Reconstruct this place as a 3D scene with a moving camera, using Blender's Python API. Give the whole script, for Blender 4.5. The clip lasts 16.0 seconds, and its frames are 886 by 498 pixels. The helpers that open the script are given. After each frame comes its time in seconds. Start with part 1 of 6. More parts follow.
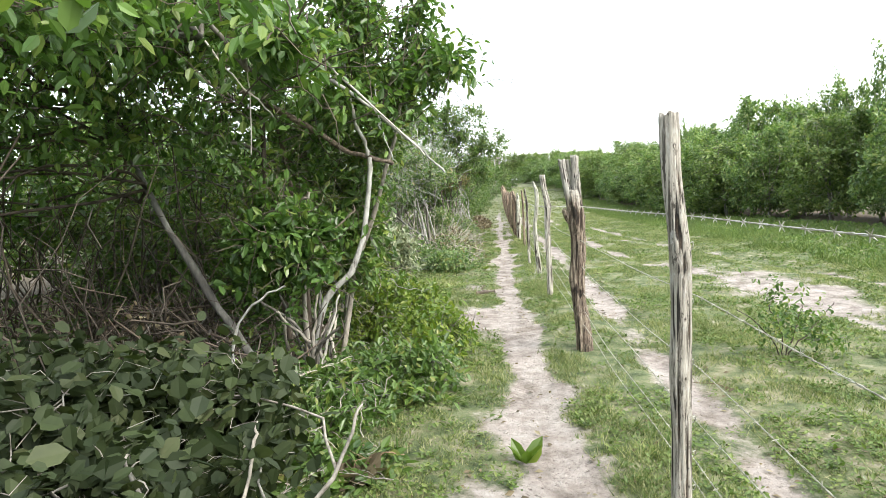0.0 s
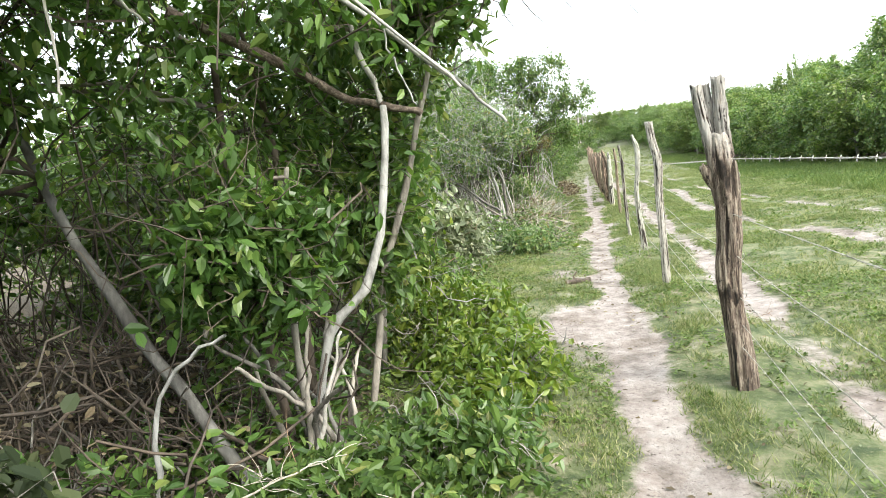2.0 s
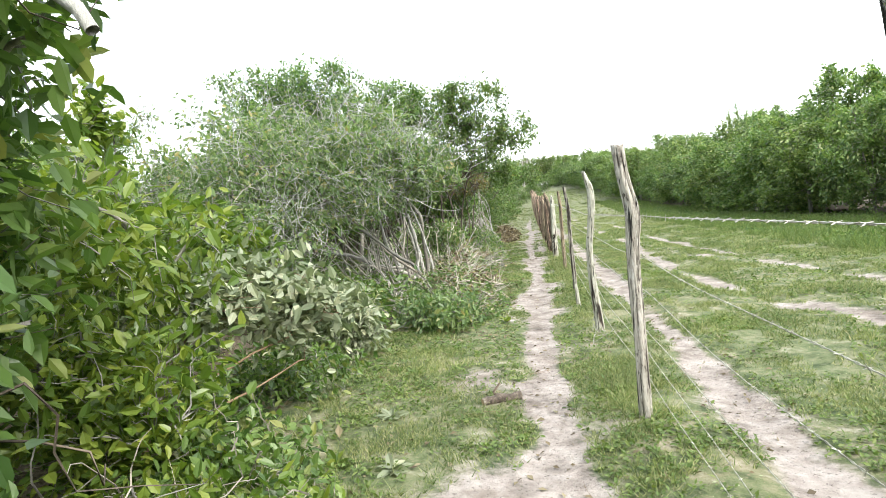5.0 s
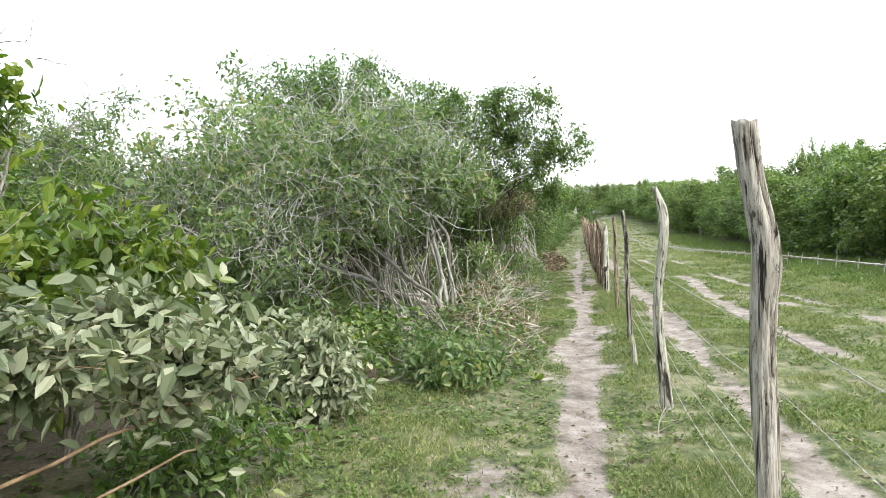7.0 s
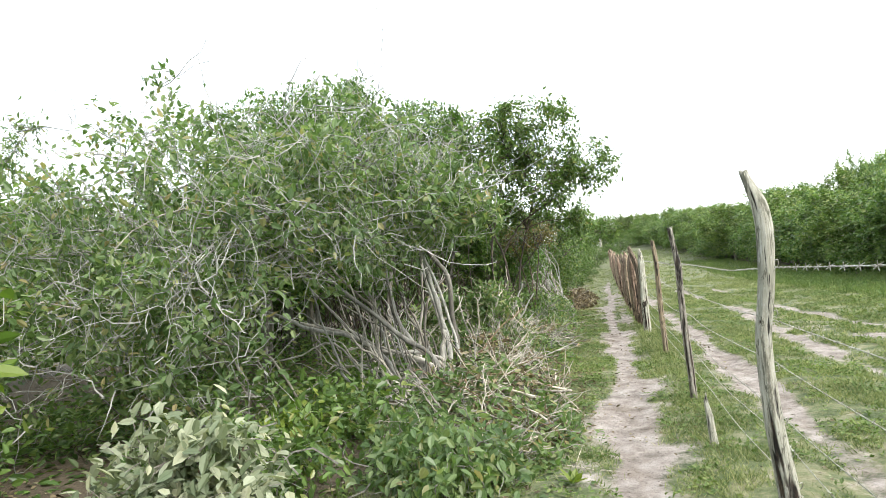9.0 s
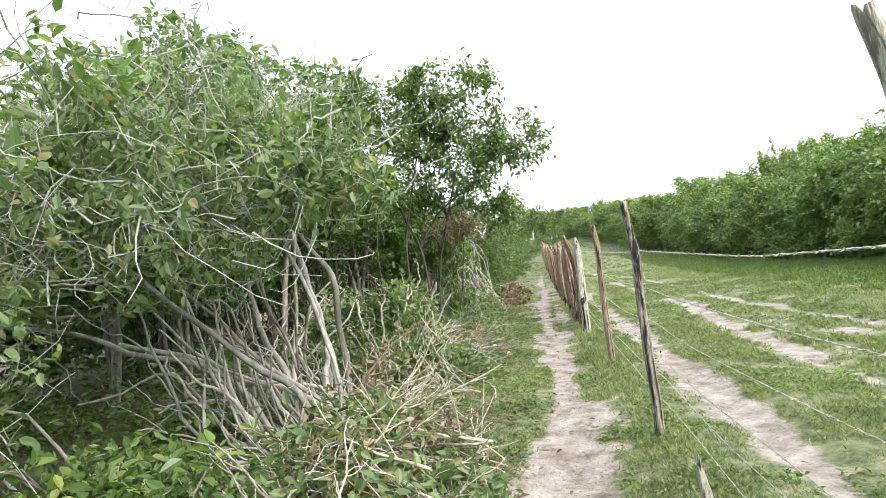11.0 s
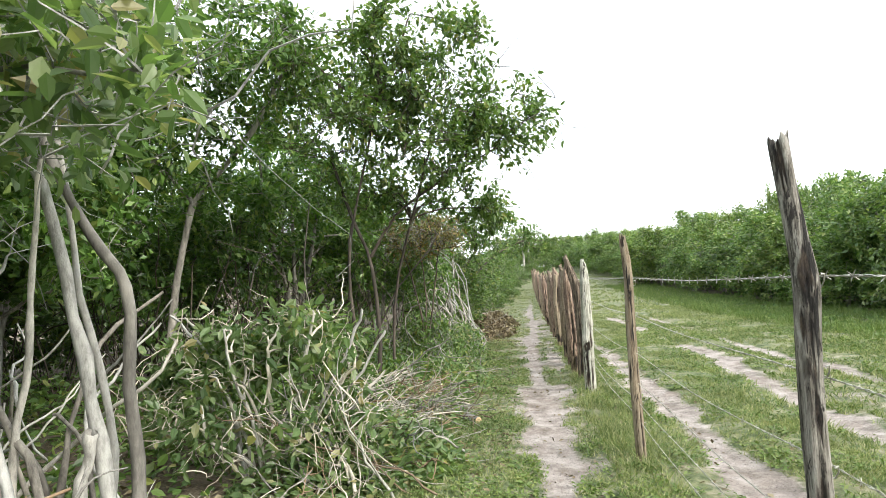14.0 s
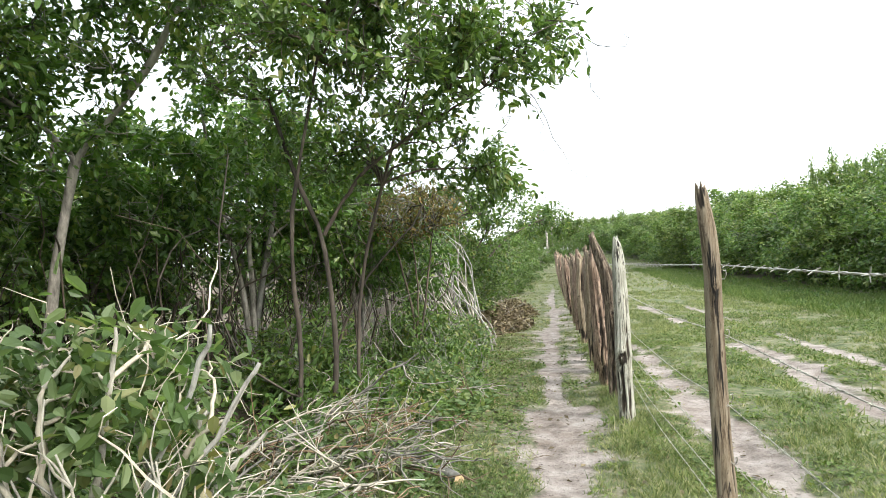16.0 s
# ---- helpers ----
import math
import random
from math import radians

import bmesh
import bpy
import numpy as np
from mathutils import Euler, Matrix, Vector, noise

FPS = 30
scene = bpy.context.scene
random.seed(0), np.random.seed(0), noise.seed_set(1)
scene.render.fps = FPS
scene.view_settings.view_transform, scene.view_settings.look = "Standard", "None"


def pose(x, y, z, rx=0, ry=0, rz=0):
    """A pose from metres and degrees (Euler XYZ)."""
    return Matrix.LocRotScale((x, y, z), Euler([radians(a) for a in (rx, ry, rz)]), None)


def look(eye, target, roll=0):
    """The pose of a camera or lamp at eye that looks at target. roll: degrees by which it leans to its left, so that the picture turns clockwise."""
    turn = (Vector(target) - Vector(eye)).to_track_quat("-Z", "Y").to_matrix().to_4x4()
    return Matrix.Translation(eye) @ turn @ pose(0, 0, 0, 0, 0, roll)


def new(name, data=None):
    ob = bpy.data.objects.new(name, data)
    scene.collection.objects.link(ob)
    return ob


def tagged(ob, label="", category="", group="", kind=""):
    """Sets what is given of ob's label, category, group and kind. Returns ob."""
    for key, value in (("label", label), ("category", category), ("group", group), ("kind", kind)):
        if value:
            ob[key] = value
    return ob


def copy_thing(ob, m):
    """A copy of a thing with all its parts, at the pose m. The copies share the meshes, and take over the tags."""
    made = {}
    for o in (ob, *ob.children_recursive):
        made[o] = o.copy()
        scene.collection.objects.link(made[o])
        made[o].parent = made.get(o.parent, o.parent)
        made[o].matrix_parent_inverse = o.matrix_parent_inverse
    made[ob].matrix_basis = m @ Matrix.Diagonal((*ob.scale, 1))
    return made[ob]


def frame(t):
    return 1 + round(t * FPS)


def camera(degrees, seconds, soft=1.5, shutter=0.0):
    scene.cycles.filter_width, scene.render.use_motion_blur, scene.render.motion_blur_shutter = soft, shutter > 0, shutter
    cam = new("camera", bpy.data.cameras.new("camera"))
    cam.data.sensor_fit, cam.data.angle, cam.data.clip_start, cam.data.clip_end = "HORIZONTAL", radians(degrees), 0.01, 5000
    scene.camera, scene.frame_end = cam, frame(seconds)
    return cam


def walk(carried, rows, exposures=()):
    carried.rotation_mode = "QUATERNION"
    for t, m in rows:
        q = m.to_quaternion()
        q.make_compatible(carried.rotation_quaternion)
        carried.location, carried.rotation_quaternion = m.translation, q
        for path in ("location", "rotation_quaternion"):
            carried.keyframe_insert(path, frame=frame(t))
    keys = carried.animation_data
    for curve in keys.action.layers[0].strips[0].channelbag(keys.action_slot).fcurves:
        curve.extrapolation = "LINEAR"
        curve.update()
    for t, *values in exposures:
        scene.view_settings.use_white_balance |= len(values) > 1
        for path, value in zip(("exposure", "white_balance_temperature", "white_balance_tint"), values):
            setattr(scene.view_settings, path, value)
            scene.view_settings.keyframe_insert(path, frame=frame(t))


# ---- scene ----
cam = camera(71.3, 16.0, soft=0.5)
# seconds, place in metres, turn in degrees
ROWS = [
    (0, 0.023, 0.004, 1.447, 84.74, 2.67, 4.87),
    (0.5, 0.023, 0.485, 1.433, 86.18, 4.92, 10.18),
    (1, -0.107, 1.011, 1.434, 86.76, 3.47, 10.43),
    (1.5, -0.060, 1.453, 1.393, 86.74, 6.19, 9.55),
    (2, -0.029, 1.949, 1.398, 82.61, 6.86, 12.51),
    (2.5, -0.032, 2.422, 1.419, 85.84, 5.03, 8.63),
    (3, 0.030, 2.905, 1.386, 89.06, 4.78, 8.77),
    (3.5, 0.074, 3.393, 1.369, 88.40, 5.67, 10.32),
    (4, 0.074, 3.870, 1.376, 84.34, 5.34, 6.44),
    (6.5, 0.139, 6.045, 1.322, 88.18, 2.93, 11.62),
    (7, 0.129, 6.457, 1.307, 87.96, 1.69, 12.22),
    (7.5, 0.113, 6.869, 1.315, 86.12, 3.74, 13.84),
    (8, 0.052, 7.322, 1.285, 89.57, 4.30, 12.38),
    (10.5, 0.049, 9.570, 1.195, 93.21, 7.05, 18.24),
    (11, 0.059, 10.017, 1.185, 91.16, 6.67, 8.54),
    (11.5, 0.104, 10.465, 1.183, 89.00, 8.31, 13.43),
    (12, 0.098, 10.916, 1.177, 87.69, 5.31, 9.44),
    (12.5, 0.101, 11.306, 1.159, 89.37, 2.60, 4.29),
    (13, 0.084, 11.748, 1.169, 89.81, 3.70, 10.46),
    (13.5, 0.024, 12.223, 1.154, 90.46, 1.68, 8.17),
    (14, 0.039, 12.682, 1.128, 93.05, 2.73, 7.57),
    (14.5, 0.079, 13.223, 1.119, 90.02, 2.48, 10.55),
    (15, 0.057, 13.668, 1.128, 88.73, 3.24, 5.24),
    (15.5, 0.105, 14.210, 1.141, 89.62, 2.53, 7.03),
    (16, 0.150, 14.661, 1.140, 91.61, 2.82, 9.77),
]
walk(cam, [(t, pose(*place)) for t, *place in ROWS],
     exposures=[(0.0, 1.70), (1.5, 1.78), (2.5, 1.88), (4.2, 1.88), (6.3, 1.46), (8.2, 1.46), (10.3, 1.63), (11.5, 1.68), (13.0, 1.61), (16.0, 1.5)])

# ---- world and sun ----
SUN_EL, SUN_AZ = radians(43), radians(125)
world = bpy.data.worlds.new("overcast_sky")
scene.world = world
world.use_nodes = True
wn, wl = world.node_tree.nodes, world.node_tree.links
wn.clear()
sky = wn.new("ShaderNodeTexSky")
sky.sky_type, sky.sun_disc, sky.sun_elevation, sky.sun_rotation = "NISHITA", False, SUN_EL, SUN_AZ
sky.dust_density, sky.air_density = 4.0, 1.0
bg_sky, bg_veil, sky_sum, wout = wn.new("ShaderNodeBackground"), wn.new("ShaderNodeBackground"), wn.new("ShaderNodeAddShader"), wn.new("ShaderNodeOutputWorld")
bg_sky.inputs[1].default_value = 0.05
bg_veil.inputs[0].default_value, bg_veil.inputs[1].default_value = (0.945, 1.0, 0.99, 1), 0.62
wl.new(sky.outputs[0], bg_sky.inputs[0])
wl.new(bg_sky.outputs[0], sky_sum.inputs[0])
wl.new(bg_veil.outputs[0], sky_sum.inputs[1])
wl.new(sky_sum.outputs[0], wout.inputs[0])
sun = new("sun", bpy.data.lights.new("sun", "SUN"))
sun.data.energy, sun.data.angle, sun.data.color = 1.5, radians(24), (1.0, 0.97, 0.9)
sun.matrix_world = look((0, 0, 30), (-30 * math.cos(SUN_EL) * math.sin(SUN_AZ), -30 * math.cos(SUN_EL) * math.cos(SUN_AZ), 30 - 30 * math.sin(SUN_EL)))

rng = np.random.default_rng(11)


# ---- materials ----
def material(name, rough=0.8):
    m = bpy.data.materials.new(name)
    m.use_nodes = True
    b = m.node_tree.nodes["Principled BSDF"]
    b.inputs["Roughness"].default_value = rough
    return m, m.node_tree.nodes, m.node_tree.links, b


def ramp(n, stops):
    r = n.new("ShaderNodeValToRGB")
    e = r.color_ramp.elements
    while len(e) < len(stops):
        e.new(0.5)
    for el, (p, c) in zip(e, stops):
        el.position, el.color = p, (*c, 1)
    return r


def noise_node(n, l, scale, detail=4.0, stretch=None, rough=0.6):
    c = n.new("ShaderNodeTexCoord")
    t = n.new("ShaderNodeTexNoise")
    t.inputs["Scale"].default_value, t.inputs["Detail"].default_value, t.inputs["Roughness"].default_value = scale, detail, rough
    if stretch:
        mp = n.new("ShaderNodeMapping")
        mp.inputs["Scale"].default_value = stretch
        l.new(c.outputs["Object"], mp.inputs[0])
        l.new(mp.outputs[0], t.inputs[0])
    else:
        l.new(c.outputs["Object"], t.inputs[0])
    return t


def mix(n, l, fac, a, b, mode="MIX"):
    x = n.new("ShaderNodeMix")
    x.data_type, x.blend_type = "RGBA", mode
    for sock, v in ((x.inputs[0], fac), (x.inputs[6], a), (x.inputs[7], b)):
        if hasattr(v, "is_output"):
            l.new(v, sock)
        elif isinstance(v, tuple):
            sock.default_value = (*v, 1)
        else:
            sock.default_value = v
    return x.outputs[2]


def bump(n, l, b, height, strength, dist):
    k = n.new("ShaderNodeBump")
    k.inputs["Strength"].default_value, k.inputs["Distance"].default_value = strength, dist
    l.new(height, k.inputs["Height"])
    l.new(k.outputs[0], b.inputs["Normal"])


def leaf_material(name, stops, translucent=0.38, rough=0.38):
    """Foliage: every leaf its own tone, thin enough to let light through."""
    m, n, l, b = material(name, rough)
    g, o, add, fr = n.new("ShaderNodeNewGeometry"), n.new("ShaderNodeObjectInfo"), n.new("ShaderNodeMath"), n.new("ShaderNodeMath")
    fr.operation = "FRACT"
    l.new(g.outputs["Random Per Island"], add.inputs[0])
    l.new(o.outputs["Random"], add.inputs[1])
    l.new(add.outputs[0], fr.inputs[0])
    r = ramp(n, stops)
    l.new(fr.outputs[0], r.inputs[0])
    t = noise_node(n, l, 1.3, 2.0)
    tr = ramp(n, [(0.3, (0.72, 0.75, 0.66)), (0.7, (1.18, 1.14, 1.0))])
    l.new(t.outputs[0], tr.inputs[0])
    col = mix(n, l, 1.0, r.outputs[0], tr.outputs[0], "MULTIPLY")
    l.new(col, b.inputs["Base Color"])
    b.inputs["Specular IOR Level"].default_value = 0.5
    tl, ms = n.new("ShaderNodeBsdfTranslucent"), n.new("ShaderNodeMixShader")
    l.new(mix(n, l, 1.0, col, (1.2, 1.35, 0.6), "MULTIPLY"), tl.inputs[0])
    ms.inputs[0].default_value = translucent
    l.new(b.outputs[0], ms.inputs[1])
    l.new(tl.outputs[0], ms.inputs[2])
    l.new(ms.outputs[0], n["Material Output"].inputs[0])
    return m


def bark_material(name, dark, mid, light, scale=9.0, stretch=(1, 1, 0.25), strength=0.6):
    m, n, l, b = material(name, 0.9)
    t = noise_node(n, l, scale, 6.0, stretch, 0.7)
    r = ramp(n, [(0.3, dark), (0.52, mid), (0.75, light)])
    l.new(t.outputs[0], r.inputs[0])
    s = noise_node(n, l, 2.2, 3.0)
    o = n.new("ShaderNodeObjectInfo")
    tone = ramp(n, [(0.0, (0.72, 0.74, 0.74)), (1.0, (1.2, 1.14, 1.06))])
    l.new(o.outputs["Random"], tone.inputs[0])
    lichen = mix(n, l, ramp_fac(n, l, s.outputs[0], 0.55, 0.72), r.outputs[0], light)
    l.new(mix(n, l, 1.0, lichen, tone.outputs[0], "MULTIPLY"), b.inputs["Base Color"])
    bump(n, l, b, t.outputs[0], strength, 0.01)
    return m


def ramp_fac(n, l, out, lo, hi):
    r = n.new("ShaderNodeMapRange")
    r.inputs[1].default_value, r.inputs[2].default_value = lo, hi
    l.new(out, r.inputs[0])
    return r.outputs[0]


def post_material(name, dark, mid, light, bleach=None, pale_flakes=0.5):
    """Weathered fence timber: long fibres, black cracks, flakes, grey bleaching; rotten hollows where the mesh has them."""
    m, n, l, b = material(name, 0.92)
    fibre = noise_node(n, l, 62.0, 6.0, (1, 1, 0.055), 0.78)
    streak = noise_node(n, l, 21.0, 4.0, (1, 1, 0.05), 0.6)
    flake = noise_node(n, l, 44.0, 5.0, (1, 1, 0.24), 0.75)
    patch = noise_node(n, l, 4.0, 4.0, (1, 1, 0.5))
    r = ramp(n, [(0.40, dark), (0.48, mid), (0.60, light)])
    l.new(fibre.outputs[0], r.inputs[0])
    o = n.new("ShaderNodeObjectInfo")
    tone = ramp(n, [(0.0, (0.80, 0.78, 0.75)), (1.0, (1.14, 1.12, 1.08))])
    l.new(o.outputs["Random"], tone.inputs[0])
    worn = mix(n, l, 0.6, r.outputs[0], tuple(0.55 * (u + v) for u, v in zip(mid, dark)))
    c1 = mix(n, l, ramp_fac(n, l, patch.outputs[0], 0.50, 0.60), r.outputs[0], worn)
    if bleach:
        tc, sep = n.new("ShaderNodeTexCoord"), n.new("ShaderNodeSeparateXYZ")
        l.new(tc.outputs["Object"], sep.inputs[0])
        wear = n.new("ShaderNodeMath")
        wear.operation = "MULTIPLY_ADD"
        l.new(streak.outputs[0], wear.inputs[0])
        wear.inputs[1].default_value = 0.5
        l.new(sep.outputs[2], wear.inputs[2])
        old = ramp(n, [(0.38, dark), (0.45, bleach), (0.60, tuple(1.3 * u for u in bleach))])
        l.new(fibre.outputs[0], old.inputs[0])
        c1 = mix(n, l, ramp_fac(n, l, wear.outputs[0], 1.60, 1.74), c1, old.outputs[0])
    pale = tuple(min(0.55, 1.3 * u) for u in light)
    c1 = mix(n, l, mix(n, l, 1.0, ramp_fac(n, l, flake.outputs[0], 0.56, 0.62), (pale_flakes,) * 3, "MULTIPLY"), c1, pale)
    c1 = mix(n, l, ramp_fac(n, l, flake.outputs[0], 0.42, 0.37), c1, dark)
    c2 = mix(n, l, ramp_fac(n, l, streak.outputs[0], 0.405, 0.375), c1, (0.012, 0.010, 0.009))
    at = n.new("ShaderNodeAttribute")
    at.attribute_name = "rot"
    soft_rot = n.new("ShaderNodeMath")
    soft_rot.operation = "MULTIPLY_ADD"
    l.new(fibre.outputs[0], soft_rot.inputs[0])
    soft_rot.inputs[1].default_value = 1.0
    l.new(at.outputs["Fac"], soft_rot.inputs[2])
    rotten = ramp(n, [(0.42, (0.010, 0.008, 0.007)), (0.56, (0.050, 0.036, 0.026)), (0.66, (0.13, 0.10, 0.075))])
    l.new(flake.outputs[0], rotten.inputs[0])
    c3 = mix(n, l, ramp_fac(n, l, soft_rot.outputs[0], 0.80, 1.12), c2, rotten.outputs[0])
    l.new(mix(n, l, 1.0, c3, tone.outputs[0], "MULTIPLY"), b.inputs["Base Color"])
    bump(n, l, b, fibre.outputs[0], 1.0, 0.014)
    return m


LEAF_DARK = leaf_material("leaf_deep_green", [(0.0, (0.046, 0.094, 0.027)), (0.45, (0.083, 0.167, 0.043)), (0.8, (0.129, 0.227, 0.057)), (1.0, (0.227, 0.288, 0.091))])
LEAF_MID = leaf_material("leaf_mid_green", [(0.0, (0.048, 0.096, 0.029)), (0.5, (0.102, 0.174, 0.050)), (0.85, (0.144, 0.228, 0.066)), (1.0, (0.228, 0.240, 0.084))])
LEAF_OLIVE = leaf_material("leaf_olive_green", [(0.0, (0.078, 0.135, 0.060)), (0.5, (0.149, 0.227, 0.110)), (0.9, (0.235, 0.295, 0.164)), (1.0, (0.312, 0.261, 0.152))], 0.5)
LEAF_PALE = leaf_material("leaf_silvery_green", [(0.0, (0.12, 0.16, 0.10)), (0.5, (0.215, 0.25, 0.18)), (0.85, (0.35, 0.38, 0.31)), (1.0, (0.36, 0.37, 0.27))], 0.25, 0.6)
LEAF_LIME = leaf_material("leaf_yellow_green", [(0.0, (0.07, 0.13, 0.025)), (0.5, (0.13, 0.20, 0.035)), (1.0, (0.22, 0.27, 0.05))])
LEAF_HEDGE = leaf_material("leaf_hedge_green", [(0.0, (0.060, 0.118, 0.040)), (0.45, (0.120, 0.200, 0.070)), (0.85, (0.20, 0.285, 0.105)), (1.0, (0.275, 0.31, 0.150))])
LEAF_FROND = leaf_material("leaf_hedge_yellow_green", [(0.0, (0.062, 0.110, 0.034)), (0.45, (0.125, 0.195, 0.062)), (0.85, (0.20, 0.27, 0.095)), (1.0, (0.28, 0.30, 0.15))])
LEAF_RUST = leaf_material("leaf_rusty_olive", [(0.0, (0.09, 0.10, 0.035)), (0.5, (0.15, 0.12, 0.045)), (0.8, (0.20, 0.13, 0.05)), (1.0, (0.10, 0.13, 0.04))])
LEAF_DRY = leaf_material("leaf_dry_brown", [(0.0, (0.064, 0.050, 0.035)), (0.6, (0.156, 0.121, 0.081)), (1.0, (0.276, 0.242, 0.175))], 0.15, 0.8)
# green leaves with the shade they stand in put into the base colour
LEAF_SHADE = leaf_material("leaf_green_shaded", [(0.0, (0.014, 0.026, 0.008)), (0.5, (0.026, 0.042, 0.013)), (0.85, (0.038, 0.058, 0.018)), (1.0, (0.064, 0.080, 0.034))], 0.25, 0.7)
GRASS = leaf_material("grass_blades", [(0.0, (0.070, 0.110, 0.036)), (0.4, (0.150, 0.200, 0.075)), (0.75, (0.26, 0.29, 0.145)), (1.0, (0.42, 0.39, 0.28))], 0.3, 0.6)
WEED = leaf_material("weed_leaves", [(0.0, (0.064, 0.112, 0.024)), (0.6, (0.120, 0.184, 0.048)), (1.0, (0.192, 0.232, 0.080))], 0.3, 0.55)
BARK_GREY = bark_material("bark_grey", (0.075, 0.07, 0.063), (0.235, 0.225, 0.205), (0.42, 0.405, 0.375), 16.0, (1, 1, 0.35), 0.9)
BARK_PALE = bark_material("bark_pale", (0.17, 0.165, 0.155), (0.41, 0.405, 0.385), (0.58, 0.575, 0.55), 20.0, (1, 1, 0.4), 0.9)
BARK_TRUNK = bark_material("bark_trunk_grey", (0.05, 0.046, 0.042), (0.15, 0.142, 0.13), (0.34, 0.33, 0.30), 16.0)
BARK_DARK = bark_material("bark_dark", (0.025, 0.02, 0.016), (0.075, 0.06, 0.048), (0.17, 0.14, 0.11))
BARK_ROUGH = bark_material("bark_flaky_brown", (0.02, 0.016, 0.013), (0.13, 0.10, 0.078), (0.40, 0.35, 0.29), 34.0, (1, 1, 1), 1.0)
STICK_PALE = bark_material("stick_pale", (0.21, 0.195, 0.165), (0.41, 0.39, 0.34), (0.57, 0.55, 0.50), 18.0)
STICK_BROWN = bark_material("stick_brown", (0.09, 0.06, 0.04), (0.20, 0.14, 0.09), (0.34, 0.27, 0.19), 14.0)
CUT_WOOD = bark_material("cut_wood", (0.40, 0.28, 0.16), (0.55, 0.42, 0.26), (0.66, 0.54, 0.37), 30.0, (1, 1, 1), 0.3)
POST_GREY = post_material("post_weathered_grey", (0.07, 0.062, 0.053), (0.33, 0.31, 0.28), (0.50, 0.48, 0.44))
POST_LICHEN = post_material("post_pale_lichen", (0.13, 0.13, 0.105), (0.36, 0.36, 0.31), (0.50, 0.50, 0.45))
POST_BROWN = post_material("post_bark_brown", (0.020, 0.014, 0.011), (0.115, 0.084, 0.062), (0.34, 0.285, 0.225))
POST_FORK = post_material("post_bark_brown_bleached_top", (0.020, 0.014, 0.012), (0.125, 0.092, 0.072), (0.36, 0.31, 0.255), (0.36, 0.35, 0.33))
POST_DARK = post_material("post_dark_split", (0.030, 0.026, 0.023), (0.20, 0.185, 0.16), (0.44, 0.42, 0.385))
POST_TAN = post_material("post_tan", (0.12, 0.088, 0.058), (0.27, 0.215, 0.15), (0.40, 0.34, 0.26), None, 0.2)
POST_RED = post_material("post_reddish_slab", (0.05, 0.032, 0.025), (0.24, 0.165, 0.125), (0.44, 0.34, 0.27))


def wire_material(name, dark, light):
    m, n, l, b = material(name, 0.5)
    t = noise_node(n, l, 40.0, 3.0)
    r = ramp(n, [(0.35, dark), (0.65, light)])
    l.new(t.outputs[0], r.inputs[0])
    l.new(r.outputs[0], b.inputs["Base Color"])
    b.inputs["Metallic"].default_value = 0.35
    return m


WIRE = wire_material("galvanised_wire", (0.27, 0.25, 0.21), (0.52, 0.52, 0.48))
WIRE_DULL = wire_material("weathered_wire", (0.22, 0.21, 0.17), (0.46, 0.46, 0.39))


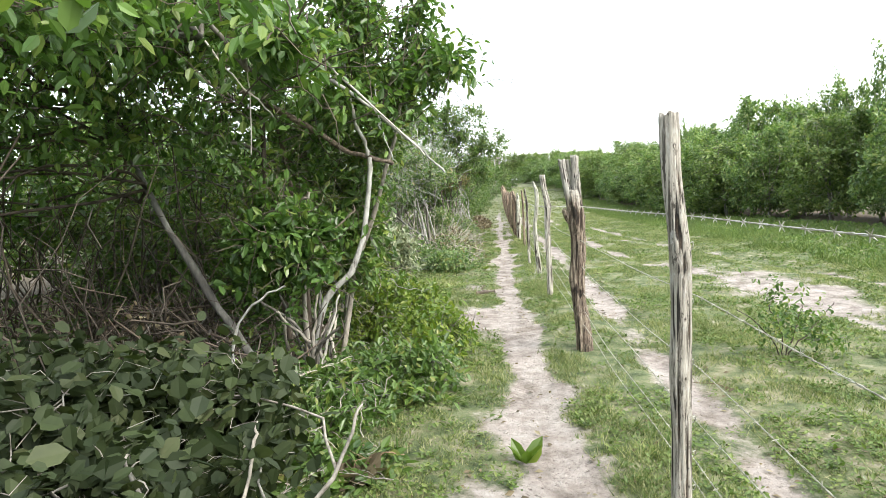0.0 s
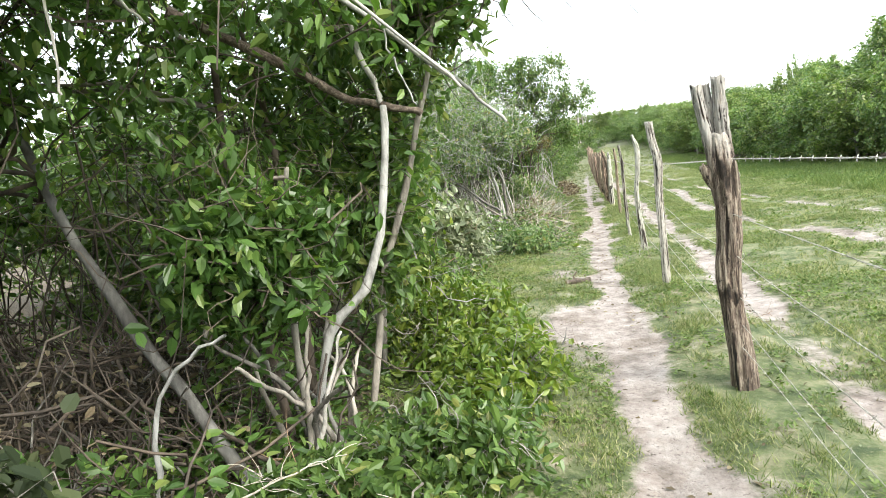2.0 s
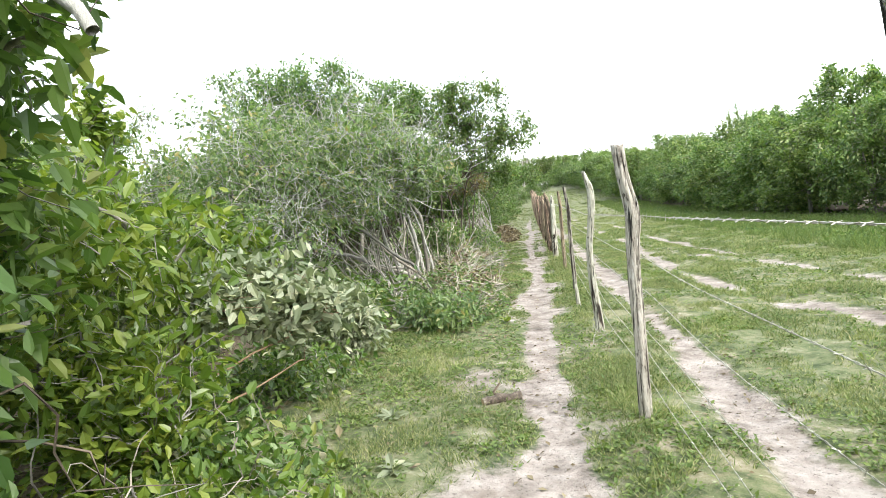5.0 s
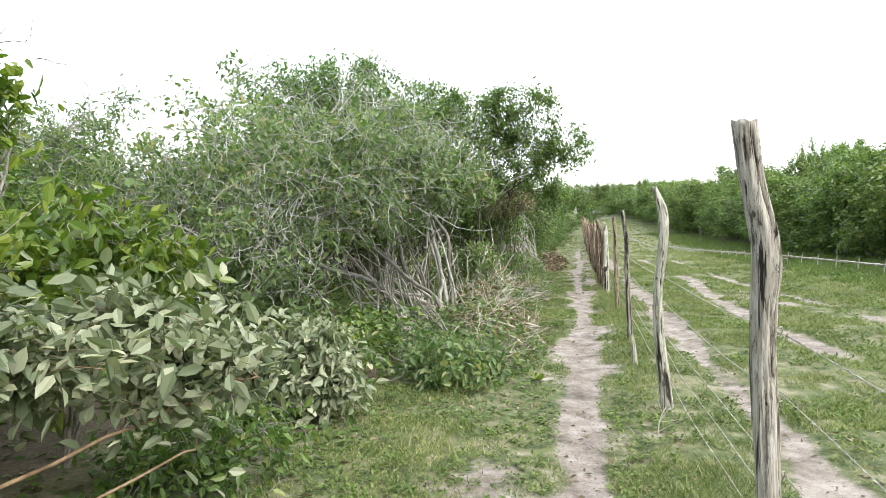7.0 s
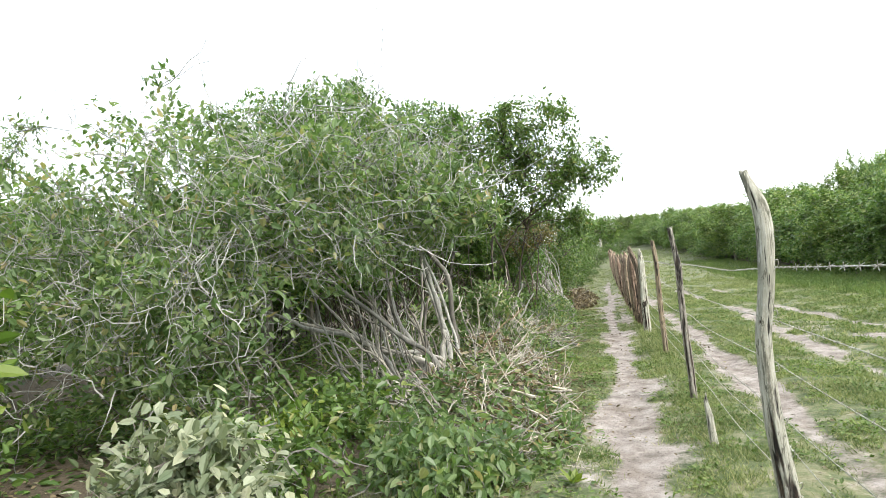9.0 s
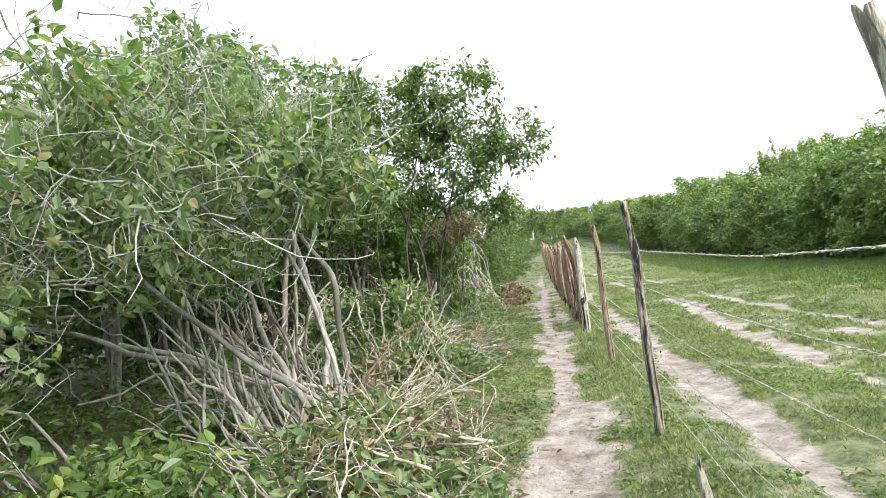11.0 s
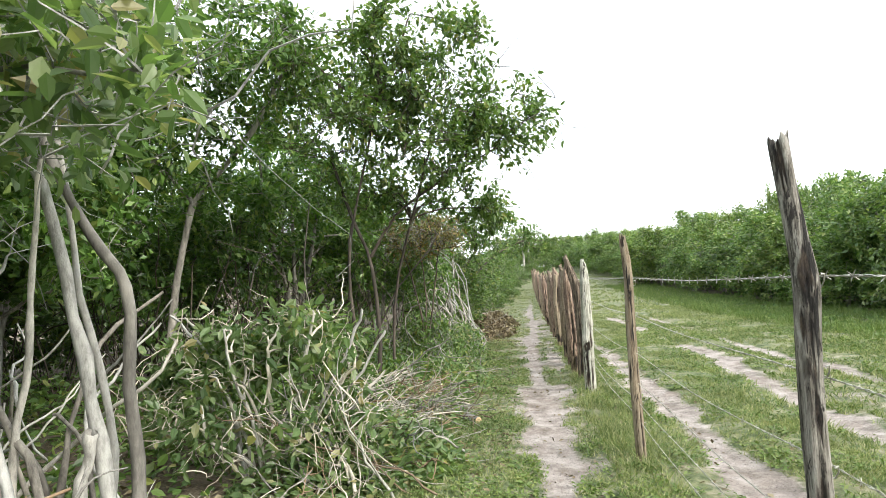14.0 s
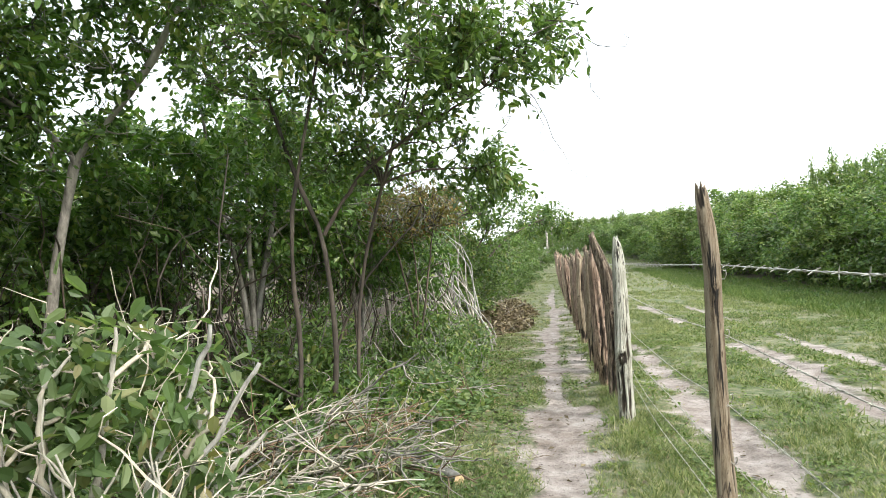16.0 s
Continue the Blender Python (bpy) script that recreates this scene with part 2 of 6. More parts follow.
def ground_material():
    """Pale sand where it is trodden, thin weedy turf and leaf litter elsewhere."""
    m, n, l, b = material("sandy_turf", 0.95)
    at = n.new("ShaderNodeAttribute")
    at.attribute_name = "bare"
    fine, mid, big = noise_node(n, l, 38.0, 6.0, None, 0.7), noise_node(n, l, 5.5, 6.0, None, 0.65), noise_node(n, l, 0.7, 3.0)
    sand = ramp(n, [(0.32, (0.155, 0.132, 0.117)), (0.5, (0.28, 0.246, 0.224)), (0.66, (0.375, 0.342, 0.318))])
    l.new(mid.outputs[0], sand.inputs[0])
    speck = ramp(n, [(0.33, (0.30, 0.27, 0.25)), (0.43, (1, 1, 1)), (0.8, (1.06, 1.05, 1.04))])
    l.new(fine.outputs[0], speck.inputs[0])
    damp = noise_node(n, l, 2.6, 5.0, None, 0.7)
    damp_tone = ramp(n, [(0.36, (0.66, 0.62, 0.58)), (0.52, (1, 1, 1)), (0.7, (1.1, 1.1, 1.1))])
    l.new(damp.outputs[0], damp_tone.inputs[0])
    sand1 = mix(n, l, 1.0, sand.outputs[0], damp_tone.outputs[0], "MULTIPLY")
    sand2 = mix(n, l, 1.0, sand1, speck.outputs[0], "MULTIPLY")
    turf = ramp(n, [(0.36, (0.045, 0.068, 0.024)), (0.48, (0.115, 0.135, 0.062)), (0.58, (0.19, 0.185, 0.115)), (0.68, (0.30, 0.275, 0.225))])
    l.new(mid.outputs[0], turf.inputs[0])
    turf2 = mix(n, l, ramp_fac(n, l, fine.outputs[0], 0.56, 0.70), turf.outputs[0], (0.22, 0.19, 0.13))
    tint = ramp(n, [(0.35, (0.86, 0.95, 0.82)), (0.65, (1.08, 1.04, 1.0))])
    l.new(big.outputs[0], tint.inputs[0])
    turf3 = mix(n, l, 1.0, turf2, tint.outputs[0], "MULTIPLY")
    add, add2 = n.new("ShaderNodeMath"), n.new("ShaderNodeMath")
    add.operation, add2.operation = "MULTIPLY_ADD", "MULTIPLY_ADD"
    l.new(mid.outputs[0], add.inputs[0])
    add.inputs[1].default_value = 0.9
    l.new(at.outputs["Fac"], add.inputs[2])
    l.new(fine.outputs[0], add2.inputs[0])
    add2.inputs[1].default_value = 0.5
    l.new(add.outputs[0], add2.inputs[2])
    lit = n.new("ShaderNodeAttribute")
    lit.attribute_name = "litter"
    litter = ramp(n, [(0.3, (0.045, 0.034, 0.024)), (0.5, (0.095, 0.072, 0.050)), (0.7, (0.17, 0.135, 0.095))])
    l.new(fine.outputs[0], litter.inputs[0])
    open_ground = mix(n, l, ramp_fac(n, l, add2.outputs[0], 1.02, 1.34), turf3, sand2)
    l.new(mix(n, l, lit.outputs["Fac"], open_ground, litter.outputs[0]), b.inputs["Base Color"])
    prints = noise_node(n, l, 9.0, 3.0, None, 0.5)
    hs = n.new("ShaderNodeMath")
    hs.operation = "MULTIPLY_ADD"
    l.new(prints.outputs[0], hs.inputs[0])
    hs.inputs[1].default_value = 1.6
    l.new(fine.outputs[0], hs.inputs[2])
    bump(n, l, b, hs.outputs[0], 0.8, 0.025)
    return m


GROUND = ground_material()


# ---- geometry helpers ----
def mesh_of(name, verts, faces, mat, smooth=False):
    """A mesh from arrays: verts (n, 3) and faces (m, k) with k alike for all."""
    verts, faces = np.asarray(verts, np.float32), np.asarray(faces, np.int32)
    me = bpy.data.meshes.new(name)
    k = faces.shape[1]
    me.vertices.add(len(verts))
    me.vertices.foreach_set("co", verts.ravel())
    me.loops.add(faces.size)
    me.loops.foreach_set("vertex_index", faces.ravel())
    me.polygons.add(len(faces))
    me.polygons.foreach_set("loop_start", np.arange(0, faces.size, k, dtype=np.int32))
    me.polygons.foreach_set("use_smooth", np.full(len(faces), smooth, dtype=bool))
    me.materials.append(mat)
    me.update(calc_edges=True)
    return me


def part(name, me, parent, label="", kind=""):
    ob = new(name, me)
    ob.parent = parent
    return tagged(ob, label, kind=kind)


def thing(name, x, y, z, label, category, group="", kind=""):
    ob = new(name)
    ob.location = (x, y, z)
    bpy.context.view_layer.update()
    return tagged(ob, label, category, group, kind)


def join(chunks):
    vs, fs, k = [], [], 0
    for v, f in chunks:
        vs.append(v)
        fs.append(f + k)
        k += len(v)
    return np.concatenate(vs), np.concatenate(fs)


def unit(a):
    return a / np.maximum(np.linalg.norm(a, axis=-1, keepdims=True), 1e-9)


def tubes(paths, radii, sides=4):
    """Tapered tubes along paths (n, k, 3) with radii (n, k)."""
    paths, radii = np.asarray(paths, float), np.asarray(radii, float)
    n, k = paths.shape[:2]
    tan = unit(np.gradient(paths, axis=1))
    ref = np.where(np.abs(tan[:, :1, 2:3]) > 0.8, np.array([1.0, 0.13, 0]), np.array([0.1, 0, 1.0]))
    s = unit(np.cross(tan, ref))
    u = np.cross(s, tan)
    a = np.arange(sides) * 2 * np.pi / sides
    ring = s[:, :, None] * np.cos(a)[:, None] + u[:, :, None] * np.sin(a)[:, None]
    v = (paths[:, :, None] + ring * radii[:, :, None, None]).reshape(-1, 3)
    i = np.arange(n)[:, None, None] * k * sides + np.arange(k - 1)[None, :, None] * sides
    j, j2 = np.arange(sides)[None, None], (np.arange(sides)[None, None] + 1) % sides
    f = np.stack([i + j, i + j2, i + sides + j2, i + sides + j], -1).reshape(-1, 4)
    return v, f


def bent(a, b, k=6, wobble=0.08, sag=0.0):
    """Curved ways from points a to points b (n, 3), as (n, k, 3)."""
    a, b = np.atleast_2d(a).astype(float), np.atleast_2d(b).astype(float)
    s = np.linspace(0, 1, k)[None, :, None]
    ln = np.linalg.norm(b - a, axis=1)[:, None, None]
    p = a[:, None] * (1 - s) + b[:, None] * s
    p = p + np.sin(np.pi * s) * rng.normal(0, wobble, (len(a), 1, 3)) * ln + np.sin(2 * np.pi * s) * rng.normal(0, wobble * 0.6, (len(a), 1, 3)) * ln
    p[:, 1:-1] += rng.normal(0, wobble * 0.2, (len(a), k - 2, 3)) * ln
    p[..., 2] += (np.sin(np.pi * s) * sag * ln)[..., 0]
    return p


OVATE = np.array([(0, 0, 0), (0.28, 0.23, 0.06), (0.68, 0.19, 0.03), (1, 0, -0.07), (0.68, -0.19, 0.03), (0.28, -0.23, 0.06)])
ROUND = np.array([(0, 0, 0), (0.25, 0.33, 0.06), (0.72, 0.30, 0.03), (1, 0, -0.06), (0.72, -0.30, 0.03), (0.25, -0.33, 0.06)])
LANCE = np.array([(0, 0, 0), (0.35, 0.15, 0.04), (0.7, 0.11, 0.0), (1, 0, -0.12), (0.7, -0.11, 0.0), (0.35, -0.15, 0.04)])
SMALL = np.array([(0, 0, 0), (0.5, 0.27, 0.07), (1, 0, -0.05), (0.5, -0.27, 0.07)])


def leaf_cloud(pos, way, size, shape, lift=0.9):
    """Leaves at pos (n, 3), pointing along way, their faces turned roughly up."""
    n = len(pos)
    d = unit(way)
    nr = unit(rng.normal(0, 0.55, (n, 3)) + np.array([0, 0, lift]))
    s = unit(np.cross(d, nr))
    nr = np.cross(s, d)
    t = shape[None] * np.asarray(size).reshape(-1, 1, 1)
    v = pos[:, None] + t[..., 0:1] * d[:, None] + t[..., 1:2] * s[:, None] + t[..., 2:3] * nr[:, None]
    k = len(shape)
    base = np.arange(n)[:, None] * k
    f = np.concatenate([base + np.array([[0, 1, 2, 3]]), base + np.array([[0, 3, 4, 5]])]) if k == 6 else base + np.array([[0, 1, 2, 3]])
    return v.reshape(-1, 3), f


def lattice(x, y, cell, seed):
    """Smooth random values in 0..1 over the plan."""
    g = np.random.default_rng(seed).random((97, 97))
    u, v = np.asarray(x) / cell + 500, np.asarray(y) / cell + 500
    i, j = np.floor(u).astype(int), np.floor(v).astype(int)
    a, b = u - i, v - j
    a, b = a * a * (3 - 2 * a), b * b * (3 - 2 * b)
    i, j, i2, j2 = i % 97, j % 97, (i + 1) % 97, (j + 1) % 97
    return g[i, j] * (1 - a) * (1 - b) + g[i2, j] * a * (1 - b) + g[i, j2] * (1 - a) * b + g[i2, j2] * a * b


# ---- the plan: ground, trodden path, wheel ruts ----
def path_x(y):
    return 0.17 + 0.05 * np.sin(np.asarray(y) * 0.45) + 0.04 * np.sin(np.asarray(y) * 0.17 + 1)


def rut_far_x(y):
    return np.interp(y, [0, 9, 14, 18, 22, 40], [5.9, 5.3, 4.6, 4.2, 3.9, 3.9])


def rut_mid_x(y):
    return np.interp(y, [0, 6, 10, 14, 18, 23, 40], [3.9, 3.7, 3.4, 2.75, 2.6, 2.8, 2.7])


def bare(x, y):
    """How bare the ground is: 1 sand, 0 turf."""
    x, y = np.asarray(x, float), np.asarray(y, float)
    n1, n2 = lattice(x, y, 0.45, 3), lattice(x, y, 1.6, 4)
    w = np.interp(y, [0, 5, 8, 9.5, 11, 13.5, 17, 22], [0.25, 0.25, 0.21, 0.17, 0.18, 0.21, 0.18, 0.15]) + 0.10 * (n2 - 0.5) + 0.12 * (n1 - 0.5)
    b = np.exp(-(np.abs(x - path_x(y)) / w) ** 3) * 1.0
    n3 = lattice(x, y, 0.2, 5)
    b = np.maximum(b, 0.75 * np.exp(-((x - path_x(y)) / 0.52) ** 2) * np.clip(1.5 * (0.5 * n1 + 0.5 * n3) + 0.5 * n2 - 0.45, 0, 1))
    b = np.maximum(b, 0.6 * np.exp(-((x - 1.38) / 0.36) ** 2) * np.clip(1.5 * (0.5 * n1 + 0.5 * n3) + 0.4 * n2 - 0.5, 0, 1))
    b = np.maximum(b, 0.9 * np.exp(-((x + 0.12) / 0.42) ** 2 - ((y - 7.3) / 0.9) ** 2))
    b = np.maximum(b, 0.6 * np.exp(-((x + 0.35) / 0.35) ** 2 - ((y - 9.6) / 0.8) ** 2))
    b = np.maximum(b, 0.6 * np.exp(-((x + 0.1) / 0.3) ** 2 - ((y - 2.9) / 0.6) ** 2))
    b = np.maximum(b, 0.85 * np.exp(-(np.abs(x - 1.38 - 0.12 * (n2 - 0.5)) / (0.12 + 0.12 * n1)) ** 3) * (0.68 + 0.5 * n2))
    b = np.maximum(b, np.exp(-((x - rut_mid_x(y) - 0.3 * (n2 - 0.5)) / (0.10 + 0.20 * n1)) ** 2) * np.clip(2.6 * n2 - 0.6, 0, 1))
    b = np.maximum(b, 0.95 * np.exp(-((x - rut_far_x(y)) / (0.10 + 0.14 * n1)) ** 2) * np.clip(2.0 * n2 - 0.1, 0.1, 1))
    b = np.maximum(b, 1.0 * np.exp(-((x - 3.9) / 0.75) ** 2 - ((y - 9.0) / 2.2) ** 2) * (0.75 + 0.5 * n1))
    b = np.maximum(b, 0.7 * np.exp(-((x - 3.3) / 1.0) ** 2 - ((y - 18.5) / 2.0) ** 2) * (0.2 + 0.9 * n1))
    b = np.maximum(b, 0.55 * np.exp(-((x - 0.45) / 0.25) ** 2) * (np.clip((y - 19.5) / 2, 0, 1)))
    b = b * np.interp(y, [36, 50], [1, 0.15])
    return np.clip(b + 0.45 * (n1 - 0.5) * (0.4 + b), 0, 1.1)


def litter_cover(x, y):
    """Where dead leaves cover the ground under the trees."""
    x, y = np.asarray(x, float), np.asarray(y, float)
    edge = np.interp(y, [0, 3.5, 7, 8.5, 10.5, 12, 15, 19, 30, 140], [-1.3, -1.0, -1.3, -2.6, -2.7, -1.5, -1.0, -1.0, -1.2, -1.4]) + 0.7 * (lattice(x, y, 0.5, 12) - 0.5)
    left_side = np.clip((edge - x) / 0.4, 0, 1) * np.clip((x + 60) / 20, 0, 1)
    right_edge = np.interp(y, [0, 15, 28, 60, 130], [11.5, 11.0, 9.2, 8.6, 7.4])
    return np.maximum(left_side, np.clip((x - right_edge) / 0.6, 0, 1) * np.clip((80 - x) / 20, 0, 1)) * 0.95


def gz(x, y):
    x, y = np.asarray(x, float), np.asarray(y, float)
    z = np.interp(y, [-200, 26, 34, 44, 60, 80, 110, 150, 900], [1.9, -0.247, -0.30, -0.2, 0.25, 1.15, 2.5, 3.6, 5.0])
    near = np.exp(-((x - 1) / 12) ** 2)
    z = z - 0.035 * np.exp(-((x - path_x(y)) / 0.3) ** 2) - 0.05 * np.exp(-((x - 1.38) / 0.25) ** 2)
    z = z - 0.04 * np.exp(-((x - rut_mid_x(y)) / 0.35) ** 2) - 0.05 * np.exp(-((x - rut_far_x(y)) / 0.3) ** 2)
    return z + near * (0.05 * (lattice(x, y, 0.9, 8) - 0.5) + 0.025 * (lattice(x, y, 0.22, 9) - 0.5))


def spread(fine, far_lo, far_hi, growth):
    lo, hi, step = [fine[0]], [fine[-1]], fine[1] - fine[0]
    s = step
    while lo[-1] > far_lo:
        s *= growth
        lo.append(lo[-1] - s)
    s = step
    while hi[-1] < far_hi:
        s *= growth
        hi.append(hi[-1] + s)
    return np.array(lo[:0:-1] + list(fine) + hi[1:])


def build_ground():
    xs, ys = spread(np.arange(-2.5, 6.5, 0.07), -700, 700, 1.25), spread(np.arange(0.5, 27.0, 0.085), -300, 1200, 1.18)
    X, Y = np.meshgrid(xs, ys)
    v = np.stack([X, Y, gz(X, Y)], -1).reshape(-1, 3)
    w = len(xs)
    i = (np.arange(len(ys) - 1)[:, None] * w + np.arange(w - 1)[None]).reshape(-1, 1)
    me = mesh_of("ground", v, i + np.array([[0, 1, w + 1, w]]), GROUND, True)
    at = me.attributes.new("bare", "FLOAT", "POINT")
    at.data.foreach_set("value", bare(X, Y).astype(np.float32).ravel())
    lt = me.attributes.new("litter", "FLOAT", "POINT")
    lt.data.foreach_set("value", litter_cover(X, Y).astype(np.float32).ravel())
    tagged(new("ground", me), "sandy ground with thin weedy turf, a trodden path and wheel ruts", "ground", kind="structure")


build_ground()


# ---- fence: posts and barbed wire ----
def post_mesh(name, profile, mat, seed, rot=(), knots=(), flat=1.0, ragged=0.012, slant=0.0, ridge=0.07, sunk=0.25, stout=1.0, K=110, S=72):
    """One rough timber along a profile of (height, offset, radius): ridged along its fibres, knotted, with a broken top.
    rot: hollows as (angle, height, width, half height, twist, depth); knots: (angle, height, size)."""
    g = np.random.default_rng(seed)
    pz, px, pr = (np.array(c, float) for c in zip(*profile))
    h, z_low = pz[-1], pz[0] - sunk
    pr = pr * stout
    a = np.linspace(0, 2 * np.pi, S, endpoint=False)[None]

    def worn(na, nz, zz):
        table = g.random((nz + 2, na))
        u, v = a / (2 * np.pi) * na + 0 * zz, np.clip((zz - z_low) / (h - z_low), 0, 1) * nz + 0 * a
        i, j = np.floor(u).astype(int), np.floor(v).astype(int)
        fu, fv = u - i, v - j
        fu, fv = fu * fu * (3 - 2 * fu), fv * fv * (3 - 2 * fv)
        i, i2 = i % na, (i + 1) % na
        return 2 * ((table[j, i] * (1 - fu) + table[j, i2] * fu) * (1 - fv) + (table[j + 1, i] * (1 - fu) + table[j + 1, i2] * fu) * fv) - 1

    s = np.linspace(0, 1, K)[:, None]
    edge = worn(14, 1, np.full((1, 1), h))
    top = h + ragged * (edge + 0.5 * worn(30, 1, np.full((1, 1), h))) + slant * np.cos(a)
    z = z_low + s * (top - z_low)
    dense = np.linspace(z_low, h, 240)
    kern = np.hanning(17) / np.hanning(17).sum()
    cx, cr = (np.convolve(np.pad(np.interp(dense, pz, c), 8, "edge"), kern, "valid") for c in (px, pr))
    off, rad = np.interp(z, dense, cx), np.interp(z, dense, cr)
    rad = rad * (1 + 0.10 * worn(4, 5, z) + ridge * worn(24, 6, z) + 0.6 * ridge * worn(48, 12, z))
    mark = np.zeros_like(rad)
    for a0, z0, wa, wz, twist, depth in rot:
        da = np.angle(np.exp(1j * (a - a0 - twist * (z - z0))))
        hole = np.exp(-(da / (wa * (1 + 0.6 * worn(6, 24, z)))) ** 4 - ((z - z0 + (0.03 + 0.3 * wz) * worn(30, 5, z)) / wz) ** 4) * (0.75 + 0.35 * worn(20, 20, z))
        rad, mark = rad * (1 - depth * hole), np.maximum(mark, hole)
    for a0, z0, size in knots:
        da = np.angle(np.exp(1j * (a - a0))) * np.mean(pr)
        d2 = (da / size) ** 2 + ((z - z0) / size) ** 2
        rad = rad + size * (0.5 * np.exp(-d2 * 0.8) - 0.75 * np.exp(-d2 * 5))
        mark = np.maximum(mark, 0.9 * np.exp(-d2 * 5))
    x = rad * np.cos(a) + off
    y = rad * np.sin(a) * flat + 0.012 * np.sin(5 * z + seed * 2)
    v = np.stack([x, y, z], -1).reshape(-1, 3)
    i = (np.arange(K - 1)[:, None] * S + np.arange(S)[None])
    j = (np.arange(K - 1)[:, None] * S + (np.arange(S)[None] + 1) % S)
    f = np.stack([i, j, j + S, i + S], -1).reshape(-1, 4)
    t0 = (K - 1) * S
    c = v[t0:].mean(0) - np.array([0, 0, 0.012])
    inner = v[t0:] * 0.5 + c * 0.5 + np.stack([0 * g.random(S), 0 * g.random(S), 0.02 * (g.random(S) - 0.6)], -1)
    n0 = len(v)
    v = np.concatenate([v, inner, c[None]])
    k = np.arange(S)
    cap = np.stack([t0 + k, t0 + (k + 1) % S, n0 + (k + 1) % S, n0 + k], -1)
    lid = np.stack([n0 + k[::2], n0 + (k[::2] + 1) % S, n0 + (k[::2] + 2) % S, np.full(S // 2, n0 + S)], -1)
    me = mesh_of(name, v, np.concatenate([f, cap, lid]), mat, True)
    me.attributes.new("rot", "FLOAT", "POINT").data.foreach_set("value", np.concatenate([mark.ravel(), np.full(S + 1, 0.35)]).astype(np.float32))
    return me


WIRES = [1.23, 1.01, 0.77, 0.54, 0.40, 0.26]
STAPLE = mesh_of("staple", *tubes([[(0.0, -0.02, 0.016), (0.012, -0.01, 0.017), (0.016, 0.0, 0.0), (0.012, 0.01, -0.017), (0.0, 0.02, -0.016)]], [[0.0022] * 5], 5), WIRE, True)
FENCE_X = 0.72


def fence_post(y, x, profile, mat, label, seed, **kw):
    p = thing("fence_post", x, y, float(gz(x, y)), label, "fence post", "posts of the wire fence")
    part("timber", post_mesh("timber", profile, mat, seed, **kw), p)
    pz, px, pr = zip(*profile)
    for w in WIRES:
        if w < pz[-1] - 0.05:
            part("staple", STAPLE, p, "galvanised wire staple").location = (float(np.interp(w, pz, px) + 0.96 * kw.get("stout", 1.0) * np.interp(w, pz, pr)), 0, w)
    return p


fence_post(-3.6, 0.7, [(0, 0, 0.06), (0.8, 0.01, 0.055), (1.62, 0, 0.05)], POST_GREY, "weathered grey wooden fence post with long cracks", 5)
fence_post(-0.6, 0.72, [(0, 0, 0.065), (0.8, 0.01, 0.06), (1.66, -0.02, 0.055)], POST_BROWN, "brown bark-covered wooden fence post", 6)
fence_post(2.45, 0.715, [(0, 0.0, 0.040), (0.5, 0.008, 0.038), (0.75, 0.0, 0.041), (1.0, 0.004, 0.037), (1.2, 0.006, 0.040), (1.3, 0.0, 0.037), (1.5, -0.018, 0.036), (1.69, -0.022, 0.038), (1.735, -0.024, 0.036)], POST_GREY,
           "slender weathered grey fence post with black cracks and knots", 3, rot=[(5.35, 1.58, 0.22, 0.14, 0.4, 0.35), (4.6, 1.26, 0.45, 0.07, 1.0, 0.3), (5.0, 1.17, 0.3, 0.05, 0, 0.3), (5.6, 0.95, 0.2, 0.2, -0.5, 0.3), (4.2, 0.60, 0.12, 0.2, 0.4, 0.25), (5.2, 0.3, 0.2, 0.25, 0.2, 0.25)],
           knots=[(4.6, 1.15, 0.022), (5.0, 0.72, 0.016), (4.9, 0.95, 0.014)])
split_post = fence_post(5.71, 0.75, [(0, 0.035, 0.076), (0.2, 0.026, 0.070), (0.45, 0.0, 0.064), (0.62, -0.010, 0.067), (0.72, -0.012, 0.070), (0.88, 0.0, 0.062), (1.08, 0.002, 0.064), (1.2, -0.008, 0.070), (1.28, -0.014, 0.078), (1.36, -0.02, 0.068), (1.46, -0.03, 0.052)], POST_FORK,
                        "thick rugged brown fence post with a split forked top", 9, ridge=0.13, ragged=0.02, rot=[(4.5, 1.28, 0.75, 0.08, 0, 0.10), (5.3, 1.2, 0.25, 0.10, 0.5, 0.3), (4.3, 0.95, 0.16, 0.16, 0.3, 0.25), (4.4, 0.55, 0.9, 0.05, 0, 0.05), (5.7, 0.95, 0.2, 0.2, 0, 0.2)],
                        knots=[(4.5, 1.12, 0.022), (3.6, 0.64, 0.03), (5.7, 0.86, 0.026)])
part("branch_stub", post_mesh("branch_stub", [(1.16, -0.045, 0.030), (1.23, -0.085, 0.034), (1.29, -0.108, 0.028), (1.31, -0.116, 0.018)], POST_FORK, 71, sunk=0.0, K=24, S=36), split_post, "broken branch stub")
part("split_half", post_mesh("split_half", [(1.30, -0.050, 0.036), (1.45, -0.076, 0.034), (1.6, -0.102, 0.032), (1.755, -0.128, 0.030)], POST_FORK, 72, sunk=0.0, flat=1.5, rot=[(5.4, 1.5, 0.25, 0.2, 0, 0.25), (4.6, 1.62, 0.22, 0.06, 0, 0.2)], K=50, S=48), split_post, "bleached grey split half of the post's top")
part("split_half", post_mesh("split_half", [(1.30, 0.004, 0.050), (1.45, 0.0, 0.041), (1.6, -0.008, 0.037), (1.785, -0.014, 0.034)], POST_FORK, 73, sunk=0.0, flat=1.2, ridge=0.12, rot=[(4.0, 1.42, 0.3, 0.06, 0, 0.2), (4.4, 1.56, 0.1, 0.12, 0, 0.2)], K=50, S=48), split_post, "bleached grey split half of the post's top")
